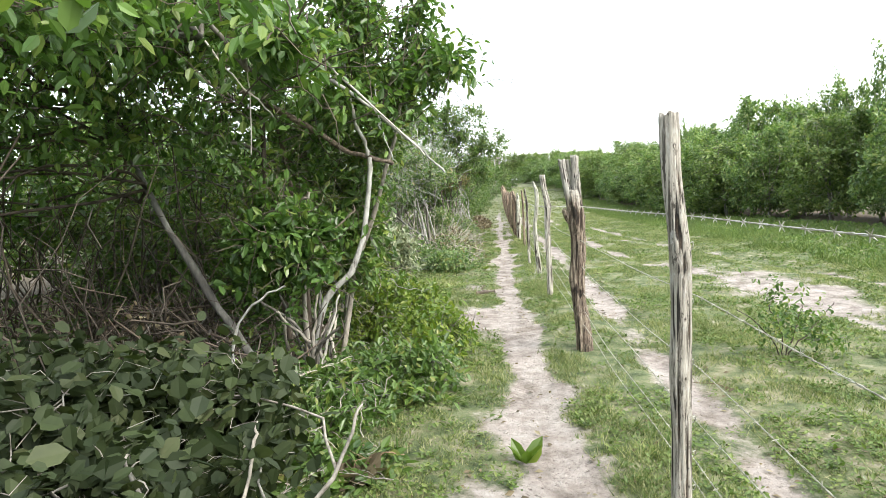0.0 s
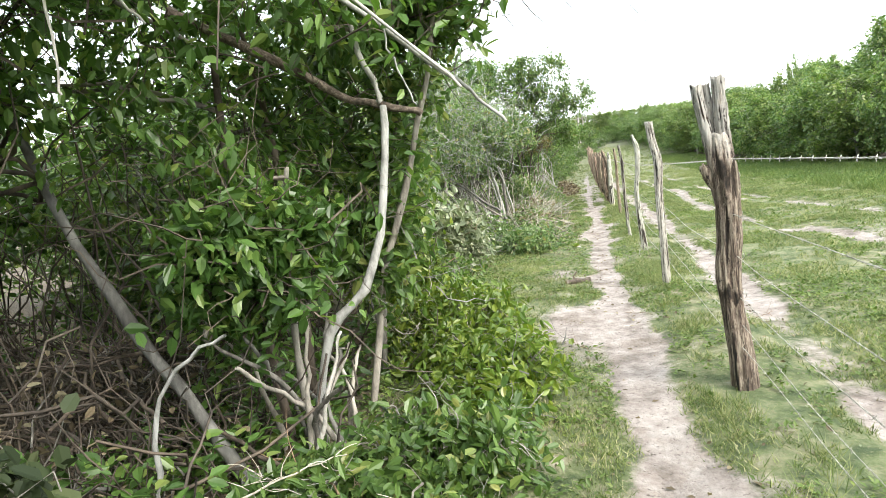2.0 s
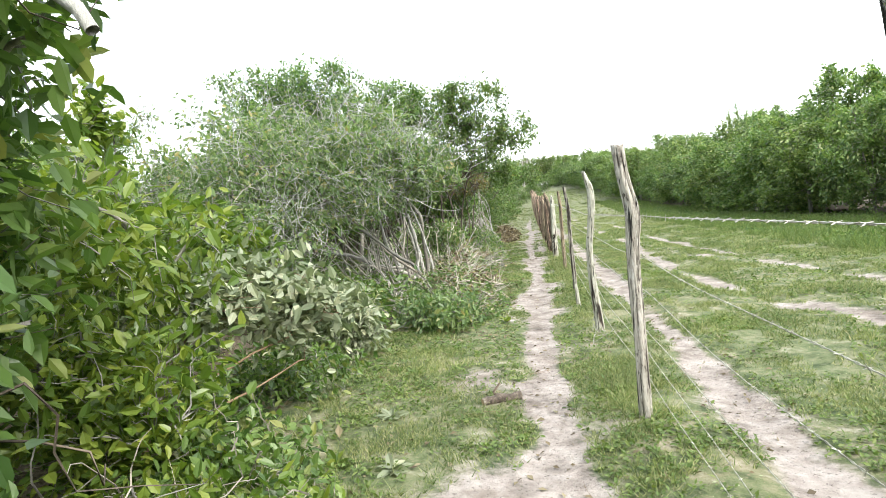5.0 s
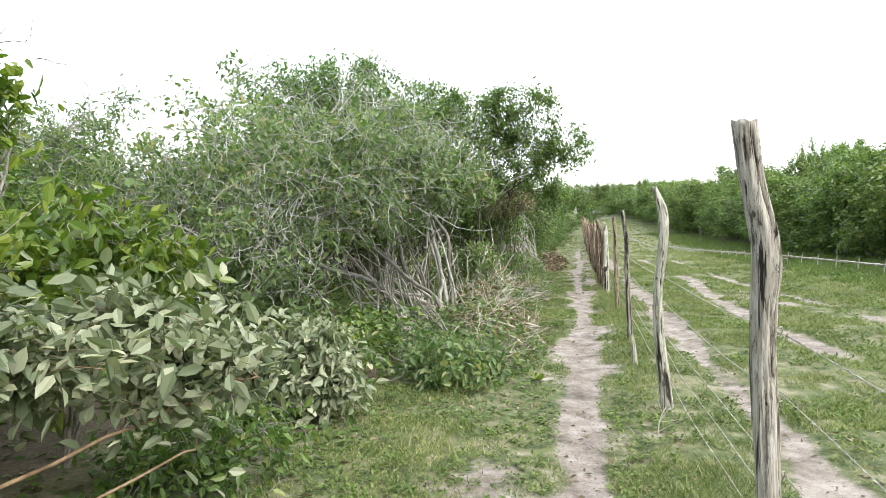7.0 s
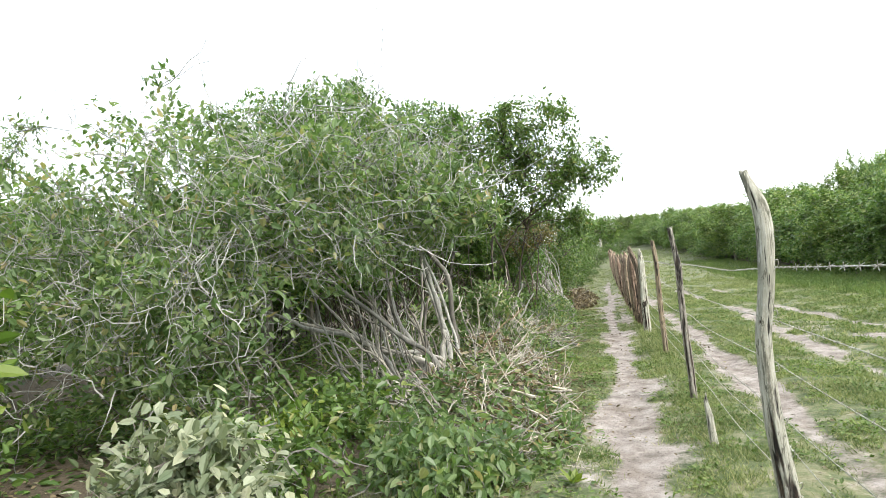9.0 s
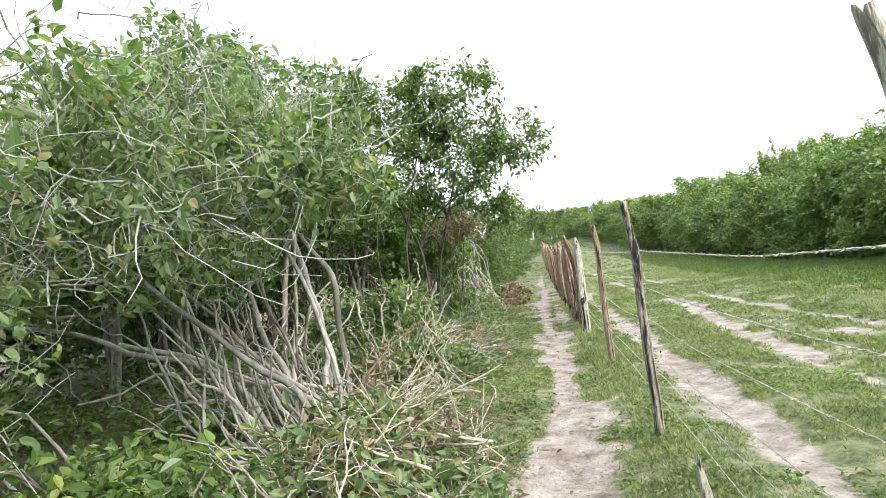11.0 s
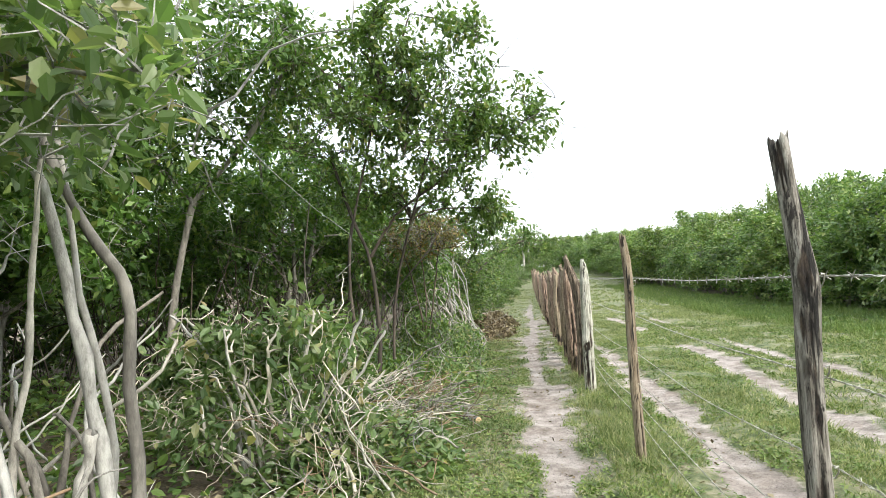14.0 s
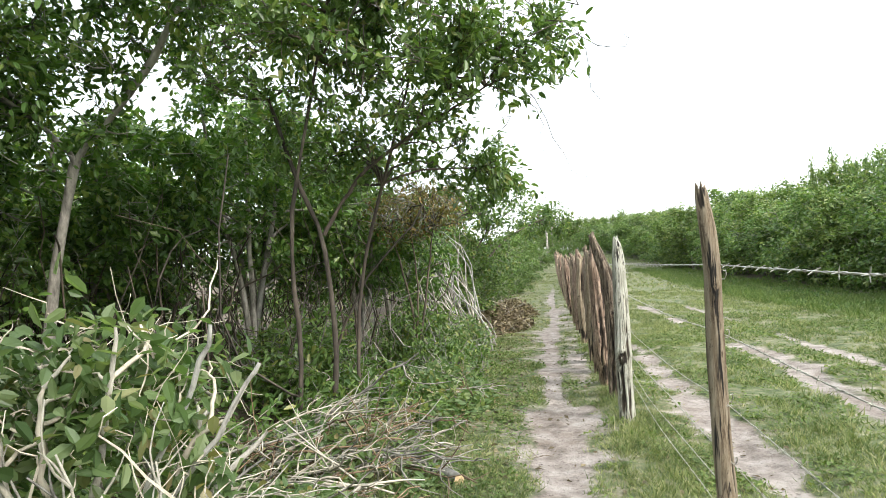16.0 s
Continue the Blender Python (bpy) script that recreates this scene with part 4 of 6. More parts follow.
def thicket(x0, x1, y0, y1, n, h, label, lean=0.25, r=0.008, mat=None, wobble=0.13):
    """Thin upright saplings crowded in the shade."""
    o = foot(0.5 * (x0 + x1), 0.5 * (y0 + y1))
    base = thing("sapling_thicket", *o, label, "thicket")
    a = np.stack([rng.uniform(x0, x1, n), rng.uniform(y0, y1, n), np.zeros(n)], -1)
    a[:, 2] = gz(a[:, 0], a[:, 1]) - 0.03
    b = a + np.stack([np.clip(rng.normal(0, lean, n), -1.6 * lean, np.minimum(1.6 * lean, -1.25 - a[:, 0])), np.clip(rng.normal(0, lean, n), -1.6 * lean, 1.6 * lean), rng.uniform(0.5, 1.0, n) * h], -1)
    ways, radii = bent(a - o, b - o, 9, wobble), np.linspace(1, 0.5, 9)[None] * rng.uniform(0.5, 1.6, (n, 1)) * r
    for i in range(n):
        part("sapling", mesh_of("sapling", *tubes(ways[i:i + 1], radii[i:i + 1], 4), mat or BARK_DARK, True), base)


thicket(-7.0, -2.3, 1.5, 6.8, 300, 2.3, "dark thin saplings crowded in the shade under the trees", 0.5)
# grey brushwood given dark bark: the tree's shade is painted into its colour
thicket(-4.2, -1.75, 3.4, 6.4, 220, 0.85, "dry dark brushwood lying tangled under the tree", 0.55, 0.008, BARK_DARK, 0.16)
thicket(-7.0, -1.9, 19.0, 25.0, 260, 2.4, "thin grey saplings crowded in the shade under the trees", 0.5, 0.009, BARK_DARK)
thicket(-2.4, -1.3, 20.5, 26.0, 30, 1.3, "pale leaning bare stems at the edge of the trees", 0.35, 0.009, BARK_GREY)

plant("sapling", foot(-1.35, 0.75), "leaning sapling with a few broad bright leaves above the path", "sapling", [([(0, 0, -0.05), (0.1, 0, 1.0), (0.4, 0.05, 1.7), (0.8, 0.2, 2.0)], 0.014, 0.006, BARK_GREY)],
      [(0.8, 0.75, 2.15, 0.25, 0.25, 0.10, 2), (0.2, 0.5, 2.0, 0.4, 0.4, 0.2, 2)], LEAF_MID, ROUND, 0.095, 34, 4, limbs=6, limb_r=0.005)

# the broad-leaved bush at the start, its shade painted into the dark leaf colour
plant("bush", foot(-1.45, 1.9), "low spreading bush with broad rounded green leaves, shade put into their colour", "bush",
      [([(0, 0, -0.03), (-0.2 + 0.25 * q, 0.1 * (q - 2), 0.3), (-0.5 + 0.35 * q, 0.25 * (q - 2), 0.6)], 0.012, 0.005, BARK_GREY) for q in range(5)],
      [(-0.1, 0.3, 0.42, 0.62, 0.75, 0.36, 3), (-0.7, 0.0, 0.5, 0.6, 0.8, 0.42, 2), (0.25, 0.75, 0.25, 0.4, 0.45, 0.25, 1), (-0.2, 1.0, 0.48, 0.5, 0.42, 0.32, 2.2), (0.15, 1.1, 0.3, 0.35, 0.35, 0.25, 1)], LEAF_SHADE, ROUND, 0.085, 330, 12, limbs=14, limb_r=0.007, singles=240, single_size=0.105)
plant("bush", foot(-2.3, 2.9), "leafy green bush in front of the thicket, shade put into its leaf colour", "bush",
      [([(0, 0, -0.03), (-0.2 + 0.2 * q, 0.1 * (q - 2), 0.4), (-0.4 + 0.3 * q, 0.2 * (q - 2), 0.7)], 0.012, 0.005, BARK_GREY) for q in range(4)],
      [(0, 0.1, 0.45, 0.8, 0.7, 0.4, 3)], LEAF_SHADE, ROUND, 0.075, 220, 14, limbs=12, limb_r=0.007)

# leafy growth along the left edge of the path
def low_shrub(x, y, rx, ry, h, n, leaf, shp, sz, lab):
    plant("shrub", foot(x, y), lab, "shrub", [([(0, 0, -0.03), (0.12 * (q - 1), 0.1 * (1 - q), h * 0.5), (0.3 * (q - 1), 0.2 * (1 - q), h)], 0.008, 0.004, BARK_GREY) for q in range(3)],
          [(0, 0, h * 0.45, rx, ry, h * 0.62, 3)], leaf, shp, sz * 1.35, n, 12, limbs=12, limb_r=0.005, bare_twigs=25, twig_r=0.0022, shell=2.0)


for x, y, rx, ry, h, n, leaf, shp, sz, lab in [
        (-0.75, 4.55, 0.55, 0.6, 0.30, 260, LEAF_MID, OVATE, 0.05, "low bright green leafy shrub sprawling beside the path"),
        (-0.62, 5.5, 0.5, 0.65, 0.42, 300, LEAF_LIME, OVATE, 0.05, "low green leafy shrub with thin twigs beside the path"),
        (-1.05, 6.5, 0.6, 0.7, 0.55, 300, LEAF_LIME, OVATE, 0.055, "light green leafy shrub beside the path"),
        (-1.35, 7.3, 0.5, 0.6, 0.5, 220, LEAF_MID, OVATE, 0.05, "green leafy shrub at the edge of the clearing"),
        (-1.15, 3.7, 0.5, 0.5, 0.25, 170, LEAF_MID, LANCE, 0.06, "cut leafy twigs wilting on the ground"),
        ]:
    low_shrub(x, y, rx, ry, h, n, leaf, shp, sz, lab)
for x, y, rx, ry, h, n, leaf, shp, sz, lab in [
        (-2.0, 9.6, 0.7, 0.8, 0.35, 200, LEAF_MID, OVATE, 0.05, "low green weeds in the clearing"),
        (-2.3, 11.6, 0.8, 0.6, 0.45, 240, LEAF_MID, OVATE, 0.055, "low green leafy shrub under the big bush"),
        (-1.0, 11.9, 0.6, 0.6, 0.35, 220, LEAF_OLIVE, OVATE, 0.055, "low olive green shrub beside the path"),
        (-2.4, 13.2, 0.7, 0.7, 0.35, 220, LEAF_MID, OVATE, 0.06, "green leafy weeds under the bare stems"),
        (-1.35, 14.4, 0.6, 0.7, 0.22, 200, LEAF_OLIVE, OVATE, 0.055, "olive green creeping weeds over cut twigs"),
        (-2.2, 20.3, 0.8, 0.7, 0.9, 260, LEAF_MID, OVATE, 0.06, "green leafy shrub filling the shade under the trees"),
        (-3.0, 18.6, 0.7, 0.6, 0.7, 220, LEAF_DARK, OVATE, 0.065, "dark green shrub at the foot of the crooked tree"),
        (-1.7, 23.0, 0.7, 0.9, 0.8, 240, LEAF_MID, OVATE, 0.06, "tall green shrub at the edge of the trees"),
        (-1.5, 19.9, 0.7, 0.9, 0.4, 220, LEAF_MID, OVATE, 0.05, "green shrub under the trees"),
        (-1.1, 21.8, 0.6, 1.0, 0.5, 220, LEAF_MID, OVATE, 0.05, "green leafy shrub beside the path"),
        (-1.3, 24.0, 0.6, 1.0, 0.55, 200, LEAF_OLIVE, OVATE, 0.055, "olive green shrub beside the path")]:
    low_shrub(x, y, rx, ry, h, n, leaf, shp, sz, lab)

# light green shrubs past the tangled tree
plant("shrub", foot(-2.2, 7.4), "tall light green leafy shrub", "shrub",
      [([(0, 0, -0.03), (0.1 * (q - 1), 0.1, 0.7), (0.35 * (q - 1), 0.1 * q, 1.5)], 0.018, 0.007, BARK_GREY) for q in range(4)],
      [(0, 0, 1.1, 0.95, 0.8, 0.8, 3), (-0.8, 0.4, 1.3, 0.9, 0.8, 0.9, 2), (0.5, -0.2, 0.6, 0.5, 0.5, 0.5, 1)], LEAF_LIME, OVATE, 0.08, 520, 18, limbs=22, bare_twigs=30)
plant("shrub", foot(-2.95, 9.6), "yellow-green shrub with broad leaves at the clearing", "shrub",
      [([(0, 0, -0.03), (0.1 * (q - 1), 0.1, 0.7), (0.35 * (q - 1), 0.1 * q, 1.4)], 0.016, 0.006, BARK_GREY) for q in range(4)],
      [(0, 0, 1.05, 0.9, 0.8, 0.65, 3), (-0.9, -0.2, 1.2, 0.8, 0.8, 0.6, 2), (-0.35, -0.1, 2.3, 0.3, 0.3, 0.5, 0.7)], LEAF_LIME, OVATE, 0.11, 380, 14, limbs=20, bare_twigs=30)
plant("bush", foot(-2.0, 8.5), "bent bush with large silvery pale green leaves on brown stems", "bush",
      [(w, 0.010, 0.005, STICK_BROWN) for w in ([(-0.6, -0.6, -0.02), (-0.2, -0.3, 0.35), (0.3, 0.1, 0.6), (0.75, 0.4, 0.75)], [(-0.6, -0.6, -0.02), (-0.3, -0.2, 0.5), (0.0, 0.1, 0.9)], [(-0.6, -0.6, -0.02), (0.0, -0.4, 0.25), (0.5, 0.3, 0.45)])],
      [(0.0, 0.1, 0.92, 0.6, 0.5, 0.26, 3), (0.5, 0.35, 0.85, 0.32, 0.35, 0.28, 1.6), (-0.6, 0, 0.85, 0.55, 0.55, 0.32, 1.6)], LEAF_PALE, OVATE, 0.095, 210, 14, limbs=16, limb_r=0.006, bark=STICK_BROWN, singles=200, single_size=0.105, droop=0.1)
plant("bush", foot(-1.95, 10.7), "low silvery pale green leafy bush", "bush",
      [([(-0.2, 0, -0.02), (0.1 * q, 0.05, 0.3), (0.25 * q - 0.2, 0.1, 0.6)], 0.01, 0.004, STICK_BROWN) for q in range(3)],
      [(0, 0, 0.45, 0.55, 0.4, 0.38, 2), (0.3, -0.1, 0.25, 0.3, 0.3, 0.2, 1)], LEAF_PALE, OVATE, 0.085, 170, 14, limbs=12, limb_r=0.006, droop=0.1)

# the wide domed bush full of bare grey twigs
F = foot(-2.4, 14.2)
stems = []
stems.append((rel([(-1.5, 14.1, -0.15), (-1.57, 14.0, 0.43), (-1.8, 14.0, 0.53), (-2.1, 14.0, 0.78), (-2.37, 14.0, 1.02), (-2.73, 14.0, 1.32), (-3.2, 13.9, 1.9)], F), 0.028, 0.013, BARK_GREY))
stems.append((rel([(-1.42, 14.3, -0.15), (-1.43, 14.3, 0.48), (-1.5, 14.3, 0.77), (-1.61, 14.3, 1.15), (-1.75, 14.3, 1.49), (-1.8, 14.3, 2.2)], F), 0.022, 0.010, BARK_PALE))
stems.append((rel([(-1.9, 15.3, -0.15), (-1.88, 15.3, 0.28), (-1.83, 15.3, 0.51), (-1.93, 15.3, 0.89), (-2.03, 15.3, 1.23), (-2.09, 15.3, 1.73), (-2.1, 15.2, 2.4)], F), 0.026, 0.012, BARK_PALE))
stems.append((rel([(-1.41, 14.8, -0.1), (-1.71, 14.8, 0.29), (-2.05, 14.8, 0.37), (-2.3, 14.8, 0.37), (-2.64, 14.8, 0.55), (-2.85, 14.8, 0.69), (-3.3, 14.7, 1.3)], F), 0.023, 0.011, BARK_PALE))
stems.append((rel([(-1.45, 14.6, -0.1), (-1.56, 14.5, 0.21), (-1.96, 14.5, 0.47), (-2.27, 14.5, 0.72), (-2.36, 14.5, 0.91), (-2.58, 14.5, 1.07), (-3.0, 14.3, 1.7)], F), 0.023, 0.011, BARK_GREY))
stems += [(rel(w, F), a, b, m) for w, a, b, m in [
    ([(-1.77, 15.09, -0.2), (-1.72, 15.09, 0.36), (-1.77, 15.09, 0.62), (-1.83, 15.09, 0.88), (-1.9, 15.09, 1.15), (-1.96, 15.09, 1.45), (-2.03, 15.09, 1.7), (-2.15, 15.09, 1.93), (-2.4, 15.0, 2.5)], 0.036, 0.018, BARK_PALE),
    ([(-1.83, 15.02, -0.2), (-1.8, 15.02, 0.3), (-1.76, 15.04, 0.58)], 0.032, 0.026, BARK_PALE),
    ([(-1.70, 14.95, -0.1), (-1.80, 14.89, 0.12), (-2.07, 14.89, 0.30), (-2.39, 14.89, 0.36), (-2.71, 14.89, 0.52), (-2.95, 14.85, 0.66), (-3.5, 14.8, 0.8)], 0.036, 0.020, BARK_PALE),
    ([(-1.95, 14.95, -0.2), (-2.06, 14.95, 0.32), (-2.27, 14.95, 0.72), (-2.36, 14.95, 1.07), (-2.37, 14.95, 1.47), (-2.3, 14.9, 2.0)], 0.032, 0.016, BARK_PALE),
    ([(-1.82, 14.9, -0.2), (-1.92, 14.95, 0.41), (-2.06, 14.95, 0.63), (-2.16, 14.95, 0.8), (-2.23, 14.95, 1.03), (-2.25, 14.9, 1.6)], 0.021, 0.010, BARK_GREY),
    ([(-2.02, 14.9, -0.2), (-2.05, 14.95, 0.5), (-1.96, 14.95, 0.87), (-1.94, 14.95, 1.07), (-1.96, 14.95, 1.28), (-1.85, 14.9, 1.7)], 0.018, 0.010, BARK_PALE),
    ([(-1.66, 15.2, -0.2), (-1.68, 15.2, 0.6), (-1.69, 15.2, 0.93), (-1.68, 15.2, 1.14), (-1.76, 15.2, 1.27), (-1.88, 15.2, 1.43), (-2.02, 15.2, 1.66), (-2.2, 15.2, 2.2)], 0.030, 0.020, BARK_TRUNK),
    ([(-2.1, 14.7, -0.2), (-2.3, 14.7, 0.3), (-2.7, 14.65, 0.62), (-3.2, 14.6, 0.7), (-3.6, 14.5, 0.95), (-4.2, 14.3, 1.1)], 0.028, 0.013, BARK_PALE)]]
for q in range(54):
    at, way, r0 = np.array([-1.6 - 0.75 * rng.random(), 14.2 + 1.3 * rng.random(), -0.2]), [], 0.009 + 0.013 * rng.random() ** 1.5
    turn, rise, step = np.pi + rng.normal(0.0, 0.65), rng.uniform(0.15, 1.2), rng.uniform(0.15, 0.28)
    for k in range(8):
        way.append(tuple(at))
        at = at + step * np.array([math.cos(turn) * math.cos(rise), 0.7 * math.sin(turn) * math.cos(rise), math.sin(rise)]) * (1.5 if k == 0 else 1)
        at[0] = min(at[0], -1.6)
        turn, rise = turn + rng.normal(0, 0.5), float(np.clip(rise + rng.normal(0, 0.5), -0.3, 1.4))
    mat = (BARK_GREY, BARK_PALE, BARK_TRUNK, BARK_PALE)[q % 4]
    stems.append((rel(way, F), r0, 0.4 * r0, mat))
    if q % 2:
        a0 = np.array(way[3 + q % 3])
        head = np.array([0.09 * rng.normal(-0.3, 1), 0.07 * rng.normal(), rng.uniform(0.02, 0.14)])
        fork = [tuple(a0 + k * head + 0.02 * k * rng.normal(0, 0.6, 3)) for k in range(5)]
        stems.append((rel(fork, F), 0.6 * r0, 0.25 * r0, mat))
plant("wide_bush", F, "wide domed bush with grey-green leaves and many bare pale stems", "bush", stems, [(b[0] - F[0], b[1] - F[1], b[2] - F[2], *b[3:]) for b in [
    (-2.2, 13.6, 1.95, 1.3, 1.3, 0.85, 4), (-3.8, 13.4, 1.9, 1.6, 1.5, 1.1, 4.5), (-5.4, 13.2, 1.7, 1.4, 1.4, 1.1, 3), (-2.6, 15.0, 2.4, 1.2, 1.1, 0.9, 3), (-1.4, 14.2, 1.95, 0.6, 0.9, 0.5, 1.2),
    (-4.2, 14.8, 2.6, 1.4, 1.0, 0.8, 2.5), (-4.0, 13.4, 3.2, 0.22, 0.2, 0.4, 0.10), (-2.1, 13.8, 3.0, 0.2, 0.2, 0.35, 0.08), (-1.2, 14.4, 2.6, 0.2, 0.2, 0.35, 0.08), (-5.0, 13.6, 3.1, 0.25, 0.2, 0.3, 0.08), (-3.2, 12.4, 1.0, 1.1, 0.7, 0.7, 1.8), (-4.6, 12.0, 1.0, 1.3, 0.8, 0.8, 1.5), (-2.6, 14.6, 3.25, 0.7, 0.5, 0.35, 0.25)]],
    LEAF_OLIVE, OVATE, 0.084, 1700, 15, limbs=90, limb_r=0.013, bare_twigs=1500, singles=120, single_size=0.08, twig_bark=BARK_PALE)

# the dark trees that lean over the path
F = foot(-1.7, 19.5)
plant("tree", F, "slender forked trees with dark green crowns leaning over the path", "tree", [(rel(w, F), a, b, BARK_DARK) for w, a, b in [
    ([(-1.64, 19.55, -0.2), (-1.64, 19.55, 0.22), (-1.61, 19.55, 0.78), (-1.7, 19.55, 1.53), (-1.84, 19.55, 1.73), (-2.1, 19.5, 2.6)], 0.03, 0.014),
    ([(-1.7, 19.6, 1.45), (-1.51, 19.7, 1.82), (-1.3, 19.7, 2.04), (-0.85, 19.7, 2.29), (-0.2, 19.6, 2.6)], 0.02, 0.008),
    ([(-1.9, 19.4, -0.2), (-1.85, 19.4, 0.7), (-1.95, 19.4, 1.4), (-1.6, 19.2, 2.6), (-1.4, 19.1, 3.2)], 0.024, 0.01),
    ([(-1.5, 19.8, -0.2), (-1.55, 19.9, 0.8), (-1.4, 20.0, 1.5), (-1.0, 20.0, 2.8)], 0.024, 0.01)]],
    [(b[0] - F[0], b[1] - F[1], b[2] - F[2], *b[3:]) for b in [(-1.0, 19.3, 2.9, 1.0, 0.9, 0.75, 3), (-2.0, 19.2, 3.3, 1.2, 1.0, 0.8, 2.2), (-0.15, 19.4, 2.85, 0.65, 0.6, 0.6, 1.4), (-1.0, 19.0, 3.75, 0.9, 0.7, 0.4, 1.4), (-1.6, 20.2, 2.3, 1.0, 0.8, 0.6, 1.5), (-0.4, 20.6, 2.0, 0.5, 0.6, 0.45, 0.7)]],
    LEAF_MID, OVATE, 0.08, 900, 16, limbs=44, bark=BARK_DARK, bare_twigs=150)
F = foot(-3.8, 19.0)
plant("tree", F, "grey crooked tree with a high dark green crown", "tree", [
    (rel([(-3.9, 19.0, -0.2), (-3.8, 19.0, 0.91), (-3.74, 19.0, 1.22), (-3.55, 19.0, 2.07), (-3.42, 19.0, 2.24), (-3.0, 19.0, 2.61), (-2.69, 19.0, 3.06), (-2.3, 18.9, 3.6)], F), 0.055, 0.02, BARK_GREY),
    (rel([(-3.5, 19.0, 2.1), (-3.9, 18.7, 2.7), (-4.4, 18.6, 3.4)], F), 0.025, 0.01, BARK_GREY)],
    [(b[0] - F[0], b[1] - F[1], b[2] - F[2], *b[3:]) for b in [(-3.2, 18.6, 3.5, 1.5, 1.1, 0.8, 5), (-4.6, 18.3, 3.0, 1.4, 1.2, 1.0, 4), (-4.4, 18.2, 4.2, 1.3, 1.0, 0.6, 2.4), (-5.8, 18.6, 4.3, 1.2, 1.0, 0.6, 1.6), (-3.9, 18.8, 2.6, 1.0, 0.8, 0.6, 2), (-5.2, 18.8, 3.6, 1.2, 1.0, 0.7, 2), (-2.6, 20.5, 3.7, 1.2, 1.0, 0.8, 2)]],
    LEAF_DARK, OVATE, 0.085, 1750, 15, limbs=60, bark=BARK_GREY, bare_twigs=160)
F = foot(-1.9, 28.5)
plant("tree", F, "green tree arching over the far stretch of the path", "tree", [([(0, 0, -0.1), (0.1 * q, 0.2 * q, 1.0), (0.5 * q, 0.5 * q, 2.0), (0.9 * q, 0.9 * q, 2.4)], 0.04, 0.012, BARK_DARK) for q in range(3)],
      [(0.8, -0.3, 2.5, 1.2, 1.2, 0.75, 3), (2.0, 2.3, 2.45, 0.8, 0.9, 0.5, 1.6), (-0.4, 0.5, 2.6, 1.0, 1.2, 0.8, 2), (0.6, 1.2, 1.6, 0.9, 1.2, 0.5, 1.2)], LEAF_MID, OVATE, 0.10, 420, 16, limbs=30, bark=BARK_DARK, bare_twigs=80)
plant("shrub", foot(-1.65, 22.6), "shrub with rusty orange and green leaves", "shrub", [([(0, 0, -0.03), (0.1 * q, 0, 1.0), (0.3 * (q - 1), 0.1, 1.9)], 0.018, 0.007, BARK_DARK) for q in range(3)],
      [(0.1, 0, 2.1, 0.8, 0.8, 0.42, 3)], LEAF_RUST, OVATE, 0.06, 170, 14, limbs=16, bark=BARK_DARK, bare_twigs=120, twig_bark=BARK_TRUNK)


# background trees: three kinds, copied
def background_tree(kind, x, y, leaf, label, h=3.6, dense=420, size=0.085, skirt=True, group="trees behind the path's edge", name="background_tree", per=34, spires=0):
    blobs = [(0, 0, h * 0.66, 1.5, 1.4, h * 0.30, 4), (0.9, 0.5, h * 0.52, 1.0, 1.0, h * 0.26, 2), (-0.9, -0.4, h * 0.55, 1.0, 1.0, h * 0.28, 2), (0.2, -0.2, h * 0.88, 0.7, 0.6, h * 0.12, 0.7)]
    if skirt:
        blobs += [(0.2, 0, h * 0.2, 1.5, 1.3, h * 0.2, 2.2), (0.5, -0.9, h * 0.3, 0.9, 0.8, h * 0.24, 1.2), (-0.7, 0.7, h * 0.3, 0.9, 0.8, h * 0.24, 1.2)]
    for q in range(spires):
        blobs.append((1.1 * math.cos(2.1 * q + kind), 1.1 * math.sin(2.1 * q + kind), h * (0.86 + 0.07 * (q % 3)), 0.22, 0.22, h * 0.15, 0.16))
    return plant(name, foot(x, y), label, "tree", [([(0, 0, -0.1), (0.1 * (q - 1), 0.1 * q, h * 0.3), (0.35 * (q - 1), 0.2 - 0.2 * q, h * 0.65), (0.5 * (q - 1), 0.1 * q, h * 0.85)], 0.045, 0.015, BARK_GREY) for q in range(3)],
                 blobs, leaf, SMALL, size, dense, per, group, limbs=18, limb_r=0.018, bare_twigs=60, reach=0.6)


def copies(kinds, rows, ox=0.0):
    for i, (x, y, s, sz) in enumerate(rows):
        m = pose(x, y, float(gz(x, y)), 0, 0, (i * 137.5) % 360) @ Matrix.Diagonal((s, s, sz, 1))
        near_shade = kinds is left and x > -6.5 and (0 < y < 7 or 16 < y < 27)
        copy_thing(kinds[(0, 2)[i % 2]] if near_shade else kinds[1] if kinds is left else kinds[i % len(kinds)], m)


